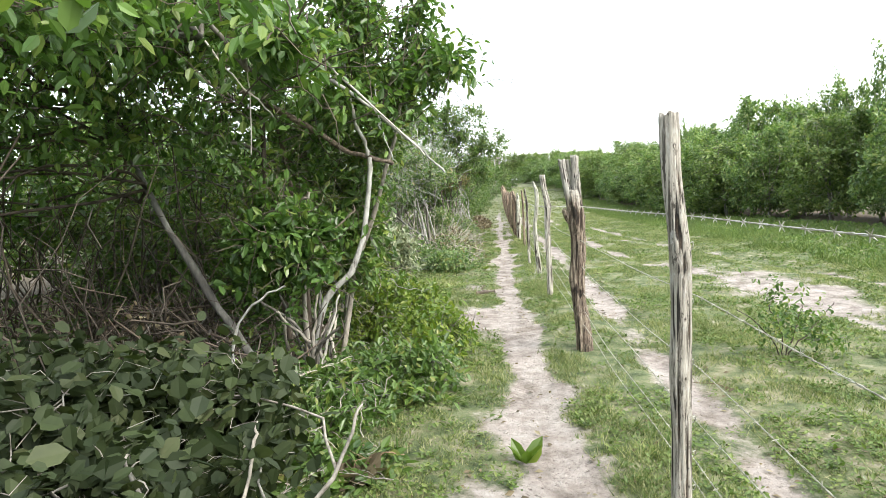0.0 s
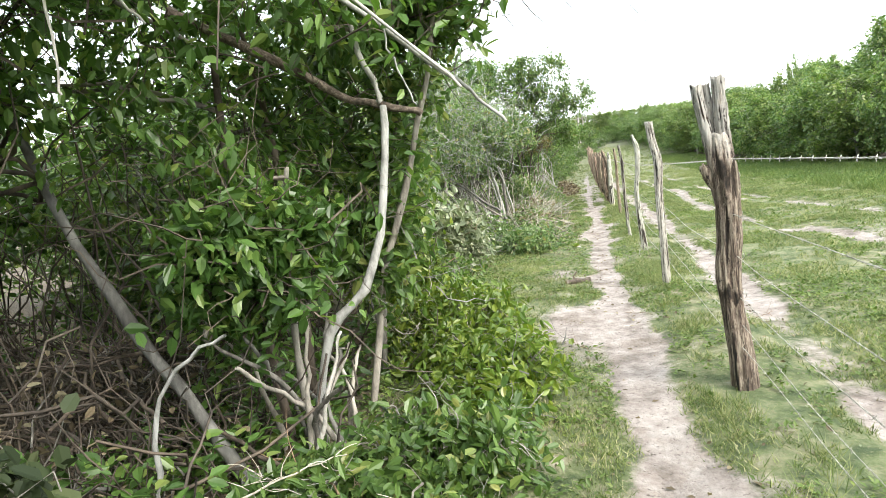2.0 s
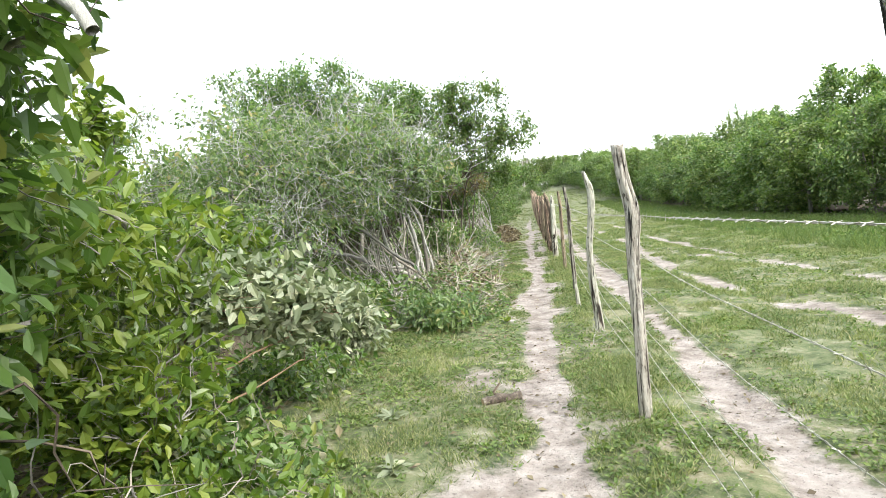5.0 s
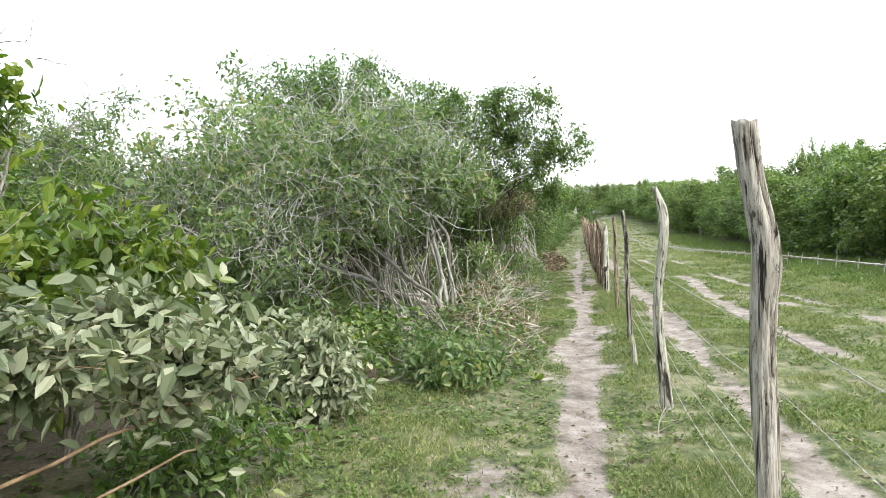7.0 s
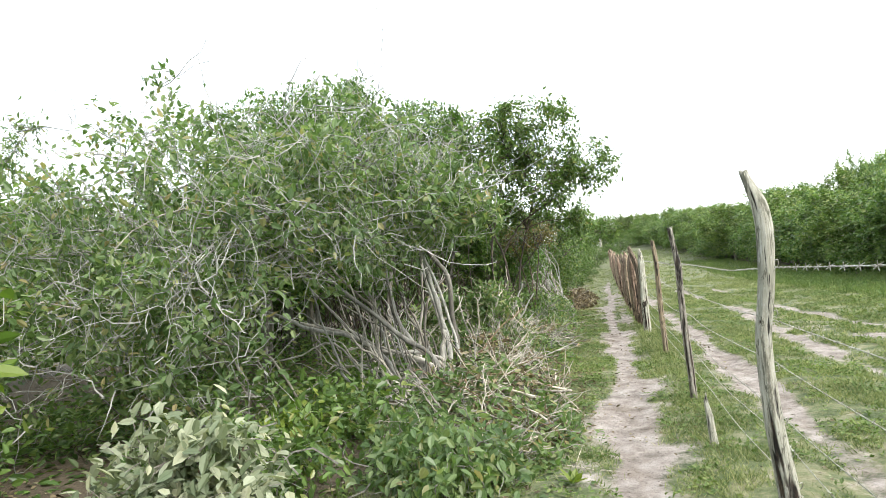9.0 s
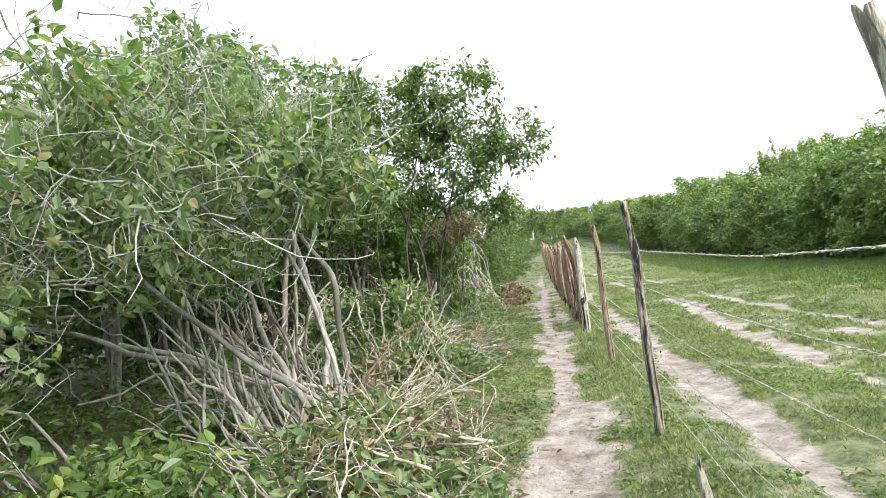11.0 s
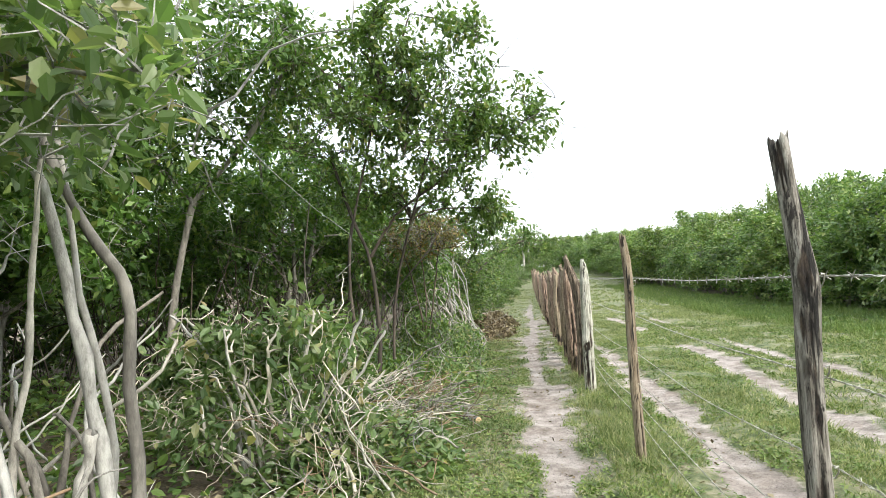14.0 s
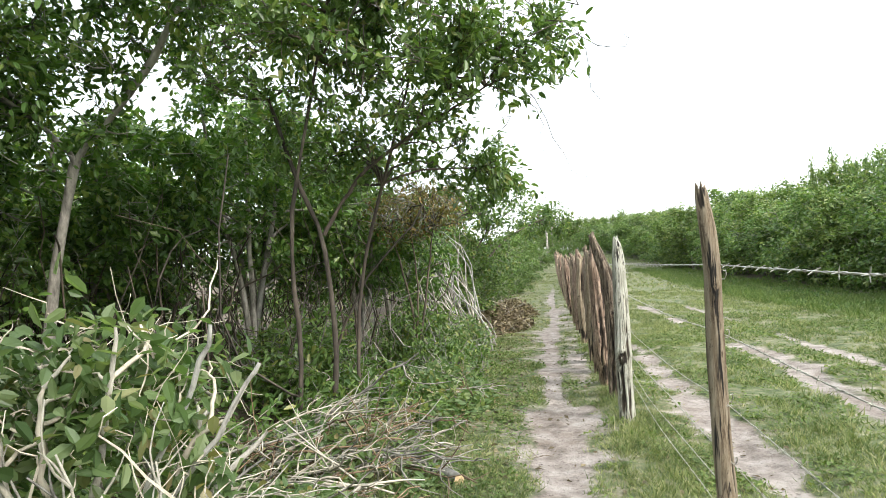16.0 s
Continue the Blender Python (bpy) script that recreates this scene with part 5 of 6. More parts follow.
left = [background_tree(0, -5.6, 5.0, LEAF_DARK, "dark green thicket tree standing behind the path's edge", 3.8, 300, 0.11, False),
        background_tree(1, -5.2, 8.6, LEAF_MID, "green thicket tree behind the path's edge", 3.2, 300, 0.11),
        background_tree(2, -4.2, 23.2, LEAF_DARK, "dark green tree behind the path's edge", 4.0, 320, 0.11, False)]
edge_rows = [(-4.6, 1.6, 1, 1.0), (-7.6, 3.0, 1.2, 1.0), (-3.4, -0.8, 1, 0.9), (-2.6, -3.5, 1, 0.9), (-2.6, -6.5, 1, 1), (-6.0, -3.0, 1.2, 1), (-8.2, 6.6, 1.2, 1.05), (-7.5, 11.0, 1.1, 1.0), (-8.5, 14.5, 1.2, 1.1), (-7.0, 17.0, 1.1, 1.0), (-7.4, 20.5, 1.2, 1.05), (-6.8, 24.0, 1.2, 1.1), (-2.7, 25.5, 0.9, 0.8), (-2.3, 28.2, 0.85, 0.72), (-2.9, 31.0, 1, 0.8), (-1.9, 33.6, 0.8, 0.62)]
deep_rows = [(-3.0, 36.0, 1, 0.85), (-2.0, 39.0, 0.9, 0.7), (-2.6, 43.0, 1, 0.8), (-2.2, 48.0, 1, 0.85), (-2.8, 54.0, 1.1, 0.9), (-2.2, 60.0, 1.1, 0.9), (-3.2, 68.0, 1.3, 1.0), (-3.0, 78.0, 1.4, 1.0), (-3.0, 90.0, 1.6, 1.1), (-5.6, 29.0, 1.2, 1.0), (-6.0, 35.0, 1.2, 1.0), (-5.6, 42.0, 1.3, 1.0), (-6.0, 51.0, 1.4, 1.0), (-5.2, -0.6, 1.1, 1.0), (-4.0, 7.0, 0.9, 0.75), (-5.0, 16.6, 1.0, 0.95)]
far_rows = [(-4.8, 20.8, 1.0, 0.9), (-3.4, 21.6, 1.0, 0.95), (-2.6, 23.4, 0.8, 0.85), (-4.6, 17.6, 0.9, 1.0), (-5.8, 18.8, 1.1, 1.05), (-9.0, 22.0, 1.5, 1.2), (-8.6, 4.6, 1.4, 1.2), (-1.3, 42, 0.6, 0.4), (-1.1, 50, 0.7, 0.45), (-0.6, 64, 0.9, 0.5), (0.6, 76, 1.0, 0.5), (2.5, 92, 1.2, 0.6), (5.0, 104, 1.4, 0.7), (0, 110, 1.6, 0.9), (-5.4, 11.0, 0.9, 0.7), (-10.5, 9.0, 1.4, 1.2)]
more_rows = [(-11, 18.0, 1.5, 1.2), (-10.5, 1.0, 1.4, 1.1), (-10, 26, 1.5, 1.2)]
rows = edge_rows + deep_rows + far_rows + more_rows
copies(left, rows)
plant("tree", foot(-6.2, 12.6), "sparse feathery grey-green tree behind the wide bush", "tree", [([(0, 0, -0.1), (0.1, 0.1, 1.2), (0.2 * (q - 1), 0.2, 2.6)], 0.03, 0.01, BARK_GREY) for q in range(3)],
      [(0.2, 0, 2.6, 1.0, 0.9, 0.5, 3), (-0.8, 0, 2.3, 0.9, 0.8, 0.5, 2), (0.9, 0.2, 2.9, 0.5, 0.4, 0.25, 1)], LEAF_OLIVE, LANCE, 0.07, 220, 16, limbs=22, bare_twigs=60)
hedge = [background_tree(3, 12.2, 19.0, LEAF_HEDGE, "bushy bright green tree in the hedge across the road", 3.6, 560, 0.135, True, "hedge across the road", "hedge_tree", 24, 5),
         background_tree(4, 11.6, 22.6, LEAF_FROND, "full green tree in the hedge across the road", 3.9, 560, 0.135, True, "hedge across the road", "hedge_tree", 24, 5),
         background_tree(5, 11.0, 26.0, LEAF_HEDGE, "dense green tree in the hedge across the road", 3.8, 560, 0.135, True, "hedge across the road", "hedge_tree", 24, 5)]
rows = []
y = 4.0
while y < 130:
    fx = float(np.interp(y, [0, 15, 28, 60, 130], [12.5, 12.0, 10.2, 9.6, 8.2]))
    if not 17 < y < 28:
        rows.append((fx + rng.uniform(-0.5, 0.5), y, rng.uniform(1.0, 1.25) * (1 + max(0, y - 30) / 90), rng.uniform(0.82, 1.12)))
    rows.append((fx + 2.6 + rng.uniform(-0.6, 0.8), y + 1.3, rng.uniform(1.1, 1.4) * (1 + max(0, y - 30) / 90), rng.uniform(0.95, 1.4)))
    y += 2.5 * (1 + max(0, y - 30) / 45)
for q in range(8):
    rows.append((13.0 + 1.5 * (q % 3), 21 + 6.5 * q, 0.75, rng.uniform(1.3, 1.55)))
for q in range(9):
    rows.append((-4 + 3.0 * q, 132 + 3 * (q % 2), 2.2, 1.5))
    rows.append((14.5 + 1.2 * (q % 2), -18 + 2.6 * q, 1.3, 1.1))
    rows.append((-9 + 3.0 * q, -22, 1.4, 1.2))
copies(hedge, rows)


# ---- cut brushwood ----
def stick_mesh(name, seed, mat, length=1.0, forks=4, r=0.011):
    """A crooked cut stick with forking side twigs, lying along x."""
    g = np.random.default_rng(seed)
    k = 9
    main = np.stack([np.linspace(-0.5 * length, 0.5 * length, k), np.cumsum(g.normal(0, 0.022, k)), np.cumsum(g.normal(0, 0.018, k))], -1)
    ch = [tubes(main[None], np.linspace(r, r * 0.35, k)[None], 6)]
    for _ in range(forks):
        i = g.integers(2, k - 1)
        d = np.array([g.uniform(0.5, 1.0), g.normal(0, 0.6), g.normal(0, 0.5)]) * g.uniform(0.15, 0.4) * length
        w = main[i] + np.linspace(0, 1, 5)[:, None] * d + np.sin(np.linspace(0, 3.1, 5))[:, None] * g.normal(0, 0.03, 3)
        ch.append(tubes(w[None], np.linspace(r * 0.55, r * 0.2, 5)[None], 4))
    return mesh_of(name, *join(ch), mat, True)


STICKS = [stick_mesh("stick", 200 + q, (STICK_PALE, STICK_BROWN, BARK_GREY, STICK_PALE)[q % 4], 0.8 + 0.12 * (q % 4), 3 + q % 4, 0.008 + 0.0022 * (q % 4)) for q in range(10)]


# sticks for the pile under the tree, its shade put into their dark colour
SHADED_STICKS = [stick_mesh("stick", 230 + q, (BARK_DARK, BARK_DARK, BARK_TRUNK)[q % 3], 1.0, 3 + q % 4, 0.008 + 0.002 * (q % 4)) for q in range(10)]


def brush_pile(x, y, rx, ry, h, n, label, leaf=None, leaves=0, size=0.07, upright=0.2, heading=None, length=1.0, sticks=STICKS):
    """A heap of cut branches with their wilting leaves; every stick is a piece of its own."""
    f = foot(x, y)
    base = thing("brush_pile", *f, label, "brush pile", "heaps of cut brushwood")
    for i in range(n):
        u, a = rng.random() ** 0.6, rng.random() * 6.28
        px, py = rx * u * math.cos(a), ry * u * math.sin(a)
        st = part("stick", sticks[i % 10], base)
        z = float(gz(x + px, y + py)) - f[2]
        st.location = (px, py, z + 0.02 + h * (1 - u * u) * rng.random() * 0.9)
        turn = rng.random() * 6.28 if heading is None else heading + rng.normal(0, 0.6)
        tip = float(np.clip(abs(rng.normal(upright, 0.2)), 0, 1.2))
        st.rotation_euler = (rng.normal(0, 0.5), -tip, turn)
        s = rng.uniform(0.35, 0.85) * length
        st.location.z += 0.4 * s * math.sin(tip)
        st.scale = (s, s, s)
    if leaves:
        u, a = rng.random(leaves) ** 0.55, rng.random(leaves) * 6.28
        p = np.stack([rx * 1.1 * u * np.cos(a), ry * 1.1 * u * np.sin(a), np.zeros(leaves)], -1)
        p[:, 2] = gz(x + p[:, 0], y + p[:, 1]) - f[2] + 0.015 + h * (1 - u ** 2) * rng.random(leaves) ** 0.6 * 1.05
        k = rng.normal(0, 0.8, (leaves, 3)) * np.array([1, 1, 0.6])
        part("wilted_foliage", mesh_of("wilted_foliage", *leaf_cloud(p, k, size * rng.uniform(0.6, 1.25, leaves), OVATE), leaf), base, "cut leaves still on their twigs", "stuff")
    return base


brush_pile(-1.0, 13.1, 0.7, 1.2, 0.6, 120, "heap of cut twigs with olive wilting leaves beside the path", LEAF_OLIVE, 3200, 0.075, 0.3, None, 0.9)
brush_pile(-0.95, 13.4, 0.6, 1.1, 0.75, 130, "dry brown twigs heaped over the cut leaves", LEAF_DRY, 1100, 0.06, 0.45, None, 0.85)
brush_pile(-1.25, 15.1, 0.65, 0.9, 0.3, 80, "spread of pale cut sticks and wilting leaves", LEAF_OLIVE, 3600, 0.07, 0.15, None, 0.8)
fan = []
for q in range(15):
    t0, rch = rng.uniform(-0.2, 3.4), rng.uniform(0.35, 0.85)
    e = np.array([rch * math.cos(t0), -0.55 * rch * math.sin(t0) + 0.1, rng.uniform(0.55, 1.15)])
    fan.append(([(0.15 * math.cos(t0), -0.1 + 0.03 * q / 15, -0.02), tuple(0.45 * e + np.array([0, 0, -0.06])), tuple(0.75 * e + rng.normal(0, 0.05, 3)), tuple(e)], rng.uniform(0.014, 0.025), 0.007, BARK_PALE if q % 3 else STICK_PALE))
plant("cut_branches", foot(-1.7, 16.75), "fanned heap of cut leafy branches with pale bare stems", "brush pile", fan,
      [(-0.45, 0.1, 0.85, 0.4, 0.35, 0.3, 2), (0.2, 0.15, 0.9, 0.42, 0.35, 0.28, 2), (0.45, -0.1, 0.45, 0.35, 0.35, 0.25, 1.2), (-0.2, -0.3, 0.35, 0.6, 0.25, 0.25, 0.6), (-0.75, -0.1, 0.5, 0.35, 0.4, 0.35, 1.2)],
      LEAF_OLIVE, OVATE, 0.09, 250, 13, "heaps of cut brushwood", limbs=34, limb_r=0.010, bark=STICK_PALE, bare_twigs=200, twig_r=0.0035)
brush_pile(-1.35, 16.45, 0.5, 0.35, 0.25, 34, "pale cut stems propped against the leafy heap", LEAF_OLIVE, 700, 0.075, 0.75, 2.6, 1.0)
brush_pile(-1.05, 17.1, 0.55, 0.65, 0.36, 60, "low spread of pale forked cut branches beside the path", LEAF_OLIVE, 2800, 0.07, 0.15, -0.5, 0.95)
brush_pile(-1.35, 18.5, 0.75, 0.8, 0.36, 130, "heap of bare pale cut branches lying by the trees", LEAF_OLIVE, 2200, 0.07, 0.1, -0.4, 1.3)
brush_pile(-1.0, 20.6, 0.5, 1.1, 0.35, 40, "low brown heap of cut twigs at the path's edge", LEAF_OLIVE, 3200, 0.07, 0.2, None, 0.8)
brush_pile(-0.95, 28.5, 0.6, 1.6, 0.45, 40, "heap of dead brown leaves and twigs beside the path", LEAF_DRY, 3200, 0.10, 0.3)
brush_pile(-0.9, 31.5, 0.6, 1.5, 0.4, 20, "heap of dead leaves beside the path", LEAF_DRY, 2200, 0.10, 0.3)
brush_pile(-1.2, 4.15, 0.45, 0.5, 0.28, 40, "pale cut twigs and wilting leaves round the tree's foot", LEAF_MID, 1500, 0.08, 0.1, None, 0.7)
brush_pile(-2.6, 4.6, 0.9, 1.2, 0.75, 110, "dry dark brushwood stacked under the tree", LEAF_DRY, 700, 0.06, 0.05, 2.6, 1.2, SHADED_STICKS)
brush_pile(-0.95, 3.15, 0.4, 0.3, 0.12, 16, "thin cut twigs on the grass", LEAF_MID, 600, 0.08, 0.08, None, 0.6)


def stem_bundle():
    """Bare white stems that fan out of one clump at the trees' edge."""
    f = foot(-1.08, 25.0)
    base = thing("bare_shrub", *f, "leafless shrub of pale whitish fanned stems", "shrub")
    for i in range(34):
        a = np.array([rng.normal(0.05, 0.12), rng.normal(0, 0.3), -0.05])
        b = a + np.array([-0.85 - 0.6 * rng.random() + 0.5 * (i % 3 == 0), rng.normal(0, 0.4), 1.4 + 0.7 * rng.random()])
        part("stem", mesh_of("stem", *tubes(bent(a, b, 7, 0.07), np.linspace(0.016, 0.006, 7)[None], 5), BARK_PALE if i % 4 else BARK_GREY, True), base)


stem_bundle()


def log(name, a, b, r, mat, label, stubs=0):
    f = np.array(a, float)
    f[2] = float(gz(a[0], a[1])) + r * 0.7
    e = np.array(b, float)
    e[2] += float(gz(b[0], b[1])) + r * 0.7
    base = thing(name, *f, label, "log")
    way = bent([[0, 0, 0]], [e - f], 9, 0.03)[0]
    rr = np.linspace(r, r * 0.8, 9) * (1 + 0.12 * rng.normal(0, 1, 9))
    v, q = tubes(way[None], rr[None], 10)
    part("bark", mesh_of("bark", v, q, mat, True), base)
    for end, c in ((0, v[:10]), (1, v[-10:])):
        m = c.mean(0)
        k = np.arange(0, 10, 2)
        fa = np.stack([k, (k + 1) % 10, (k + 2) % 10, np.full(5, 10)], -1)
        part("cut_end", mesh_of("cut_end", np.concatenate([c, m[None] + (way[0] - way[1] if end == 0 else way[-1] - way[-2]) * 0.03]), fa, CUT_WOOD), base, "pale cut wood")
    for _ in range(stubs):
        p = way[rng.integers(2, 7)]
        part("stub", mesh_of("stub", *tubes([[p, p + np.array([rng.normal(0, 0.03), rng.normal(0, 0.03), 0.05]), p + np.array([rng.normal(0, 0.06), rng.normal(0, 0.06), 0.10])]], [[r * 0.4, r * 0.3, r * 0.2]], 5), mat, True), base)
    return base


log("log", (-0.05, 9.2, 0), (-0.32, 9.05, 0), 0.035, BARK_ROUGH, "short flaky brown log lying at the path's edge", 1)
log("log", (-0.45, 18.35, 0), (-1.25, 19.2, 0.05), 0.034, BARK_GREY, "grey cut log with a pale sawn end", 2)
log("log", (-0.95, 3.45, 0), (-1.2, 3.6, 0.08), 0.022, BARK_PALE, "short pale cut branch among the twigs", 0)
log("log", (-1.2, 5.05, 0.0), (-0.75, 5.15, 0.1), 0.02, BARK_PALE, "crooked pale branch lying at the tree's foot", 2)


def loose_stick(x, y, turn, s, q, up=0.0, label="thin dark stick lying on the sandy path"):
    st = new("stick", STICKS[q])
    st.matrix_world = pose(x, y, float(gz(x, y)) + 0.012, 0, up, turn) @ Matrix.Diagonal((s, s, s, 1))
    tagged(st, label, "stick", "loose sticks on the ground")


for x, y, a, s, q, up in [(-0.15, 6.6, 120, 0.32, 1, 0), (0.28, 10.1, 70, 0.2, 1, -60), (0.1, 9.9, 20, 0.2, 5, 0), (0.35, 7.6, 160, 0.25, 1, 0), (-0.3, 8.9, 10, 0.3, 9, 0), (1.5, 4.6, 150, 0.4, 1, 0), (0.45, 13.0, 80, 0.22, 2, 0),
                          (0.05, 15.4, 30, 0.2, 5, 0), (-0.2, 12.4, 140, 0.4, 3, 0), (0.62, 10.6, 65, 0.45, 3, -35), (0.02, 19.0, 200, 0.2, 1, 0), (0.3, 21.6, 100, 0.2, 5, 0), (1.3, 7.3, 40, 0.3, 1, 0), (-0.5, 16.0, 100, 0.4, 7, 0)]:
    loose_stick(x, y, a, s, q, up)


def short_stake(x, y, h, seed):
    p = thing("stake", x, y, float(gz(x, y)), "short split grey stake standing beside the fence", "stake")
    part("timber", post_mesh("timber", [(0, 0.0, 0.026), (0.6 * h, -0.012, 0.024), (h, -0.03, 0.012)], POST_LICHEN, seed, slant=0.03, K=40, S=36), p)


short_stake(0.66, 12.75, 0.33, 91)

# the seedling, brown leaf clump and small shrub near the start
plant("shrub", foot(2.32, 5.2), "small dark twiggy shrub with sparse leaves beside the wheel ruts", "shrub", [([(0, 0, -0.03), (0.1 * (q - 1), 0, 0.22), (0.28 * (q - 1.3), 0.05 * q, 0.42)], 0.006, 0.003, BARK_DARK) for q in range(4)],
      [(0.05, 0, 0.28, 0.36, 0.3, 0.17, 3), (-0.1, 0, 0.5, 0.06, 0.06, 0.12, 0.5), (0.3, 0, 0.2, 0.2, 0.2, 0.12, 1)], LEAF_MID, OVATE, 0.05, 80, 9, limbs=10, limb_r=0.004, twig_r=0.0018, shell=2.0)


def rosette(name, x, y, n, size, leaf, shape, label, cat, tilt=0.5):
    base = thing(name, *foot(x, y), label, cat)
    for i in range(n):
        a = i * 2.4 + rng.normal(0, 0.2)
        w = np.array([[math.cos(a), math.sin(a), tilt + rng.normal(0, 0.25)]])
        part("leaf", mesh_of("leaf", *leaf_cloud(np.array([[0.01 * math.cos(a), 0.01 * math.sin(a), 0.01]]), w, [size * rng.uniform(0.7, 1.2)], shape), leaf), base)


rosette("seedling", 0.13, 3.25, 7, 0.14, LEAF_LIME, OVATE, "yellow-green broad-leaved seedling growing in the sandy path", "plant", 1.4)
rosette("dead_leaves", -0.75, 3.05, 26, 0.15, LEAF_DRY, ROUND, "crumpled clump of dead brown leaves on the grass", "leaves", 0.55)
rosette("seedling", -0.25, 12.0, 9, 0.10, LEAF_LIME, OVATE, "bright green leafy seedling in the grass", "plant", 0.9)
rosette("seedling", -0.45, 13.6, 9, 0.10, LEAF_LIME, OVATE, "bright green leafy sprout beside the path", "plant", 0.9)
plant("seedling", foot(-2.25, 12.3), "bright green leafy sprout growing under the wide bush", "plant", [([(0, 0, -0.03), (0.02, 0, 0.2), (0.05, 0.02, 0.4)], 0.006, 0.003, STICK_BROWN)],
      [(0, 0, 0.35, 0.28, 0.25, 0.13, 1)], LEAF_LIME, OVATE, 0.08, 26, 9, limbs=8, limb_r=0.003, twig_r=0.0015)
rosette("leafy_sprig", -0.95, 8.9, 16, 0.11, LEAF_PALE, OVATE, "cut silvery leafy sprig lying in the clearing", "plant", 0.25)
rosette("leafy_sprig", -0.75, 8.0, 12, 0.11, LEAF_PALE, OVATE, "fallen pale leafy sprig lying on the grass", "plant", 0.25)
rosette("leafy_sprig", -1.1, 8.1, 12, 0.10, LEAF_LIME, OVATE, "fallen yellow-green leafy sprig on the grass", "plant", 0.3)


# ---- far poles ----
def far_pole(x, y, h):
    f = foot(x, y)
    p = thing("utility_pole", *f, "distant pale concrete utility pole above the far trees", "pole", "far utility poles")
    part("shaft", mesh_of("shaft", *tubes([[(0, 0, -0.3), (0, 0, h * 0.5), (0, 0, h)]], [[0.16, 0.13, 0.10]], 8), POST_GREY, True), p)
    part("crossarm", mesh_of("crossarm", *tubes([[(-0.7, 0, h - 0.25), (0, 0, h - 0.25), (0.7, 0, h - 0.25)]], [[0.05, 0.05, 0.05]], 6), POST_GREY), p)


far_pole(0.0, 96, 4.6)
far_pole(0.8, 112, 4.8)


# ---- ground cover ----
def grass(n, x0, x1, y0, y1, blades, lo, hi, width, label, need=0.55, mat=None, keep=None):
    """Tufts of short blades wherever the ground is not bare."""
    x, y = rng.uniform(x0, x1, n), rng.uniform(y0, y1, n)
    ok = (bare(x, y) < need * (0.25 + 0.95 * rng.random(n))) & (litter_cover(x, y) < 0.9 * rng.random(n) + 0.08)
    ok &= lattice(x, y, 0.22, 31) * 0.45 + lattice(x, y, 0.5, 34) * 0.25 + lattice(x, y, 1.3, 32) * 0.3 > 0.36 + 0.26 * rng.random(n)
    if keep is not None:
        ok &= keep(x, y)
    x, y = x[ok], y[ok]
    k = np.repeat(np.arange(len(x)), blades)
    m = len(k)
    tall = (0.6 + 0.9 * lattice(x, y, 0.8, 33))[k]
    p = np.stack([x[k] + rng.normal(0, 0.018, m), y[k] + rng.normal(0, 0.018, m), np.zeros(m)], -1)
    p[:, 2] = gz(p[:, 0], p[:, 1]) - 0.004
    d = np.stack([rng.normal(0, 0.6, m), rng.normal(0, 0.6, m), np.full(m, 0.8)], -1)
    tip = p + unit(d) * (rng.uniform(lo, hi, m) * tall)[:, None]
    s = unit(np.cross(d, rng.normal(0, 1, (m, 3)))) * width * 0.5
    v = np.stack([p - s, p + s, tip], 1).reshape(-1, 3)
    ob = new("grass", mesh_of("grass", v, np.arange(3 * m).reshape(-1, 3), mat or GRASS))
    tagged(ob, label, "grass", kind="stuff")


grass(60000, -1.7, 2.2, 1.2, 14.0, 6, 0.02, 0.065, 0.006, "short patchy green grass beside the sandy path")
grass(52000, -1.7, 2.2, 14.0, 28.0, 6, 0.02, 0.065, 0.006, "short patchy green grass along the fence")
grass(66000, 2.0, 7.5, 1.5, 18.0, 5, 0.025, 0.075, 0.008, "short grass between the wheel ruts")
grass(50000, 2.0, 8.0, 18.0, 40.0, 5, 0.03, 0.09, 0.011, "short grass on the wide sandy track")
grass(12000, -1.7, 2.2, 28.0, 60.0, 5, 0.03, 0.09, 0.014, "far grass along the fence")
grass(12000, 0.9, 9.0, 38.0, 90.0, 5, 0.05, 0.14, 0.03, "distant grass along the wide track")
grass(26000, 5.8, 12.0, 6.0, 60.0, 6, 0.10, 0.30, 0.014, "taller bright green grass below the hedge", 0.6, WEED)
grass(5000, 0.55, 0.95, 1.5, 26.0, 7, 0.05, 0.14, 0.005, "longer grass tufts left standing under the fence wires")


def weeds(n, x0, x1, y0, y1, per, size, label, mat, need=0.5, flat=0.25):
    """Small broad-leaved weeds hugging the ground."""
    x, y = rng.uniform(x0, x1, n), rng.uniform(y0, y1, n)
    ok = (bare(x, y) < need * (0.3 + rng.random(n))) & (0.5 * lattice(x, y, 0.25, 42) + 0.5 * lattice(x, y, 0.6, 41) > 0.32 + 0.4 * rng.random(n))
    x, y = x[ok], y[ok]
    k = np.repeat(np.arange(len(x)), per)
    m = len(k)
    p = np.stack([x[k] + rng.normal(0, 0.02, m), y[k] + rng.normal(0, 0.02, m), np.zeros(m)], -1)
    p[:, 2] = gz(p[:, 0], p[:, 1]) + rng.uniform(0.004, 0.035, m)
    w = np.stack([rng.normal(0, 1, m), rng.normal(0, 1, m), rng.normal(flat, 0.3, m)], -1)
    tagged(new("weeds", mesh_of("weeds", *leaf_cloud(p, w, size * rng.uniform(0.5, 1.3, m), SMALL, 1.6), mat)), label, "weeds", kind="stuff")


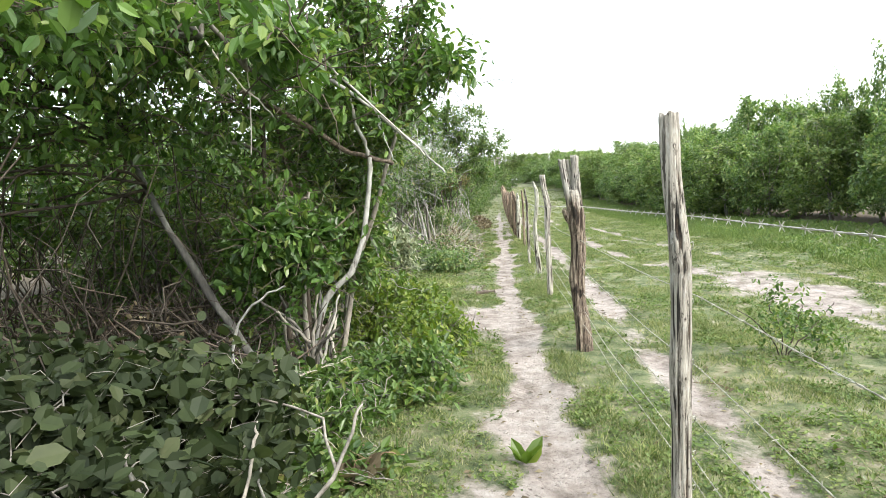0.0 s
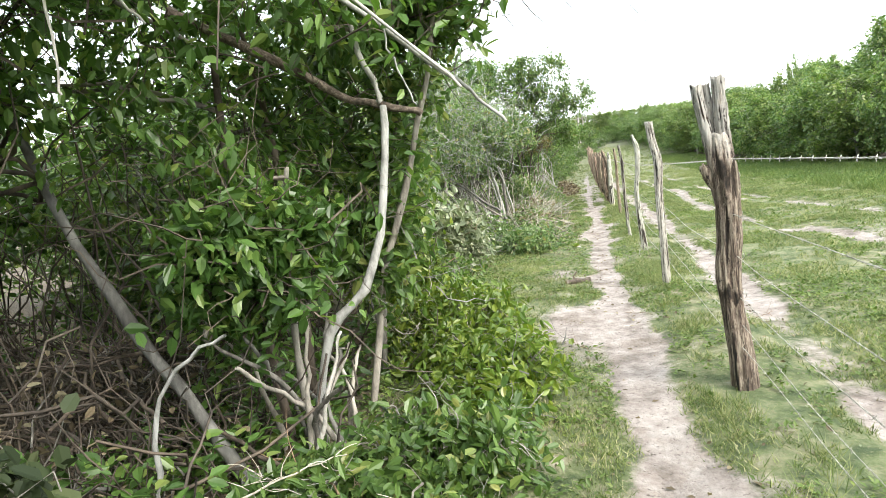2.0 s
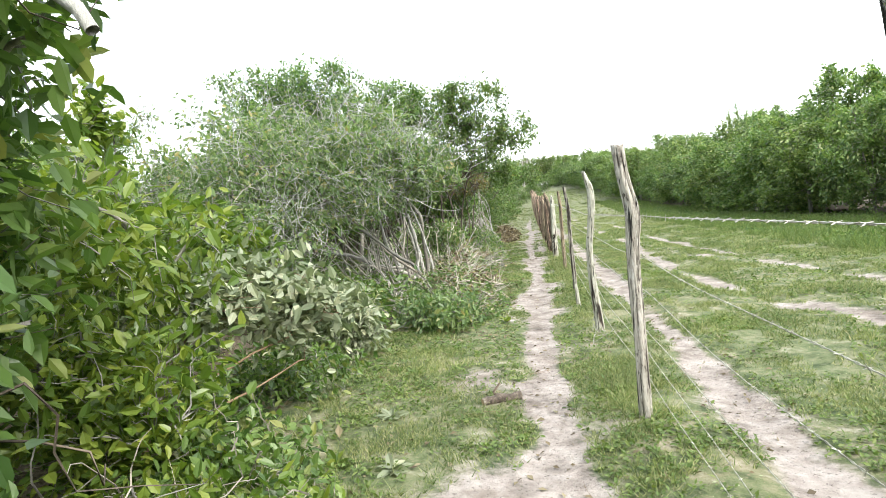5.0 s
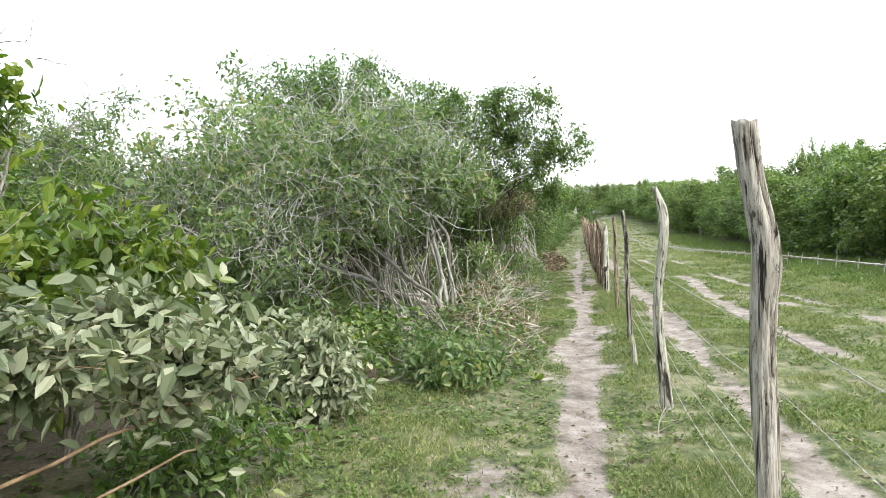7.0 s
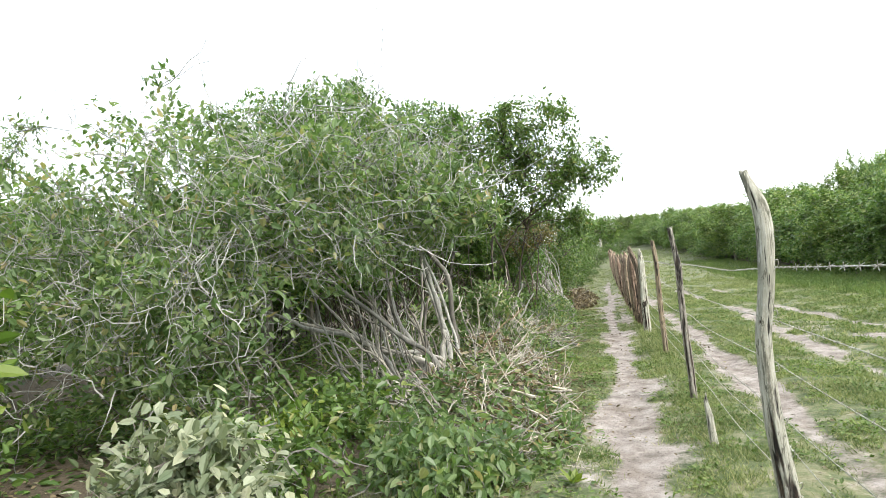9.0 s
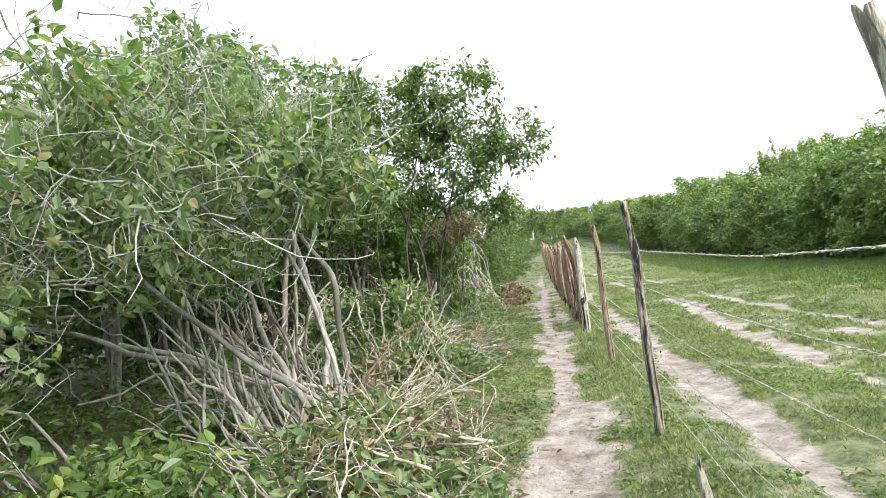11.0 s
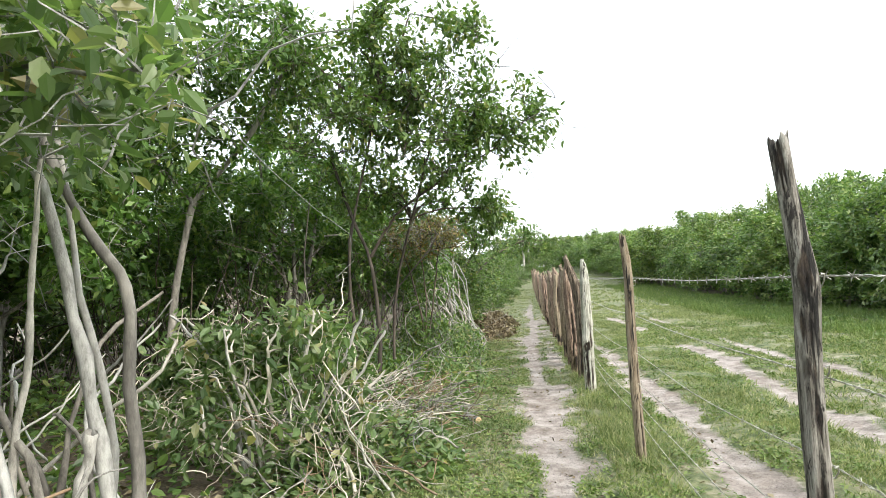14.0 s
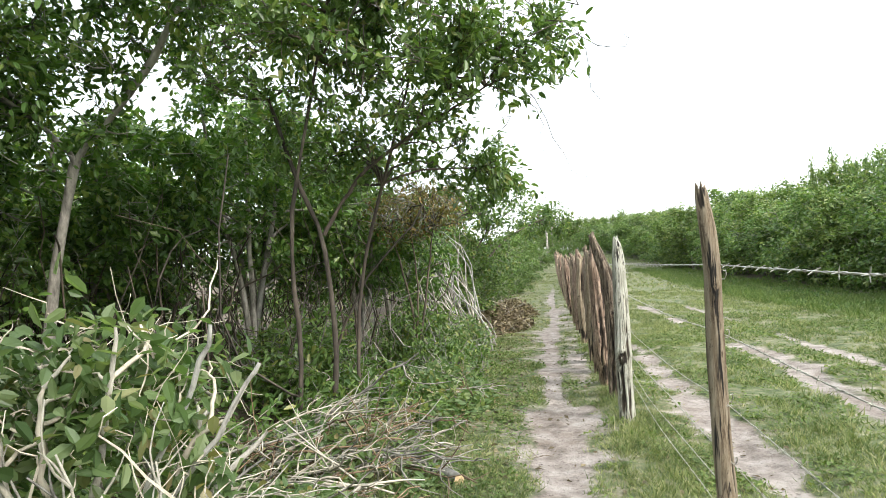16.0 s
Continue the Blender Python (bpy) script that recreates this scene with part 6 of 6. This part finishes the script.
weeds(42000, -1.7, 2.4, 1.2, 26.0, 6, 0.034, "small broad-leaved weeds in the thin turf", WEED)
weeds(26000, 2.4, 8.0, 2.0, 30.0, 6, 0.045, "small broad-leaved weeds between the ruts", WEED)
weeds(9000, 6.2, 11.5, 8.0, 45.0, 8, 0.09, "leafy green weeds below the hedge", LEAF_HEDGE, 0.7, 0.9)


def fallen_leaves(n, x0, x1, y0, y1, size, label, mat, thin=1.0):
    x, y = rng.uniform(x0, x1, n), rng.uniform(y0, y1, n)
    ok = lattice(x, y, 0.7, 51) > 0.9 * rng.random(n)
    p = np.stack([x[ok], y[ok], gz(x[ok], y[ok]) + 0.008], -1)
    m = len(p)
    w = np.stack([rng.normal(0, 1, m), rng.normal(0, 1, m), rng.normal(0.05, 0.2, m)], -1)
    tagged(new("fallen_leaves", mesh_of("fallen_leaves", *leaf_cloud(p, w, size * rng.uniform(0.4, 1.3, m), SMALL, 1.5), mat)), label, "leaves", kind="stuff")


fallen_leaves(5200, -1.2, 1.9, 1.5, 26.0, 0.045, "dry brown leaves scattered on the path and turf", LEAF_DRY)
fallen_leaves(7000, -1.5, -0.15, 11.0, 27.0, 0.055, "dry brown litter between the path and the cut brushwood", LEAF_DRY)
fallen_leaves(5000, -1.5, -0.1, 10.8, 24.0, 0.06, "wilted olive leaves strewn beside the path", LEAF_OLIVE)
fallen_leaves(5000, 0.8, 7.5, 2.0, 28.0, 0.022, "tiny pale dry flecks in the grass", LEAF_PALE)
fallen_leaves(14000, -7.0, -1.2, 1.0, 28.0, 0.08, "dead leaves strewn under the trees", LEAF_DRY)
fallen_leaves(16000, -7.0, -1.4, 1.5, 28.0, 0.09, "low green undergrowth under the trees", LEAF_DARK)


def undergrowth(n, x0, x1, y0, y1, h, size, leaf, label):
    """Knee-high leafy growth that fills the shade."""
    x, y = rng.uniform(x0, x1, n), rng.uniform(y0, y1, n)
    ok = (litter_cover(x, y) > 0.5) & (lattice(x, y, 0.8, 61) > 0.35 + 0.4 * rng.random(n))
    x, y = x[ok], y[ok]
    m = len(x)
    p = np.stack([x, y, gz(x, y) + h * rng.random(m) ** 1.5 * (0.4 + lattice(x, y, 1.1, 62))], -1)
    w = np.stack([rng.normal(0, 1, m), rng.normal(0, 1, m), rng.normal(0.1, 0.5, m)], -1)
    tagged(new("undergrowth", mesh_of("undergrowth", *leaf_cloud(p, w, size * rng.uniform(0.5, 1.3, m), OVATE), leaf)), label, "undergrowth", kind="stuff")


undergrowth(26000, -6.5, -1.5, 1.0, 8.5, 0.5, 0.085, LEAF_DARK, "knee-high dark leafy undergrowth below the thicket")
undergrowth(26000, -6.5, -1.3, 11.0, 19.0, 0.55, 0.085, LEAF_MID, "knee-high green undergrowth below the wide bush")
undergrowth(22000, -7.0, -1.1, 18.5, 30.0, 0.4, 0.085, LEAF_DARK, "dark leafy undergrowth below the leaning trees")
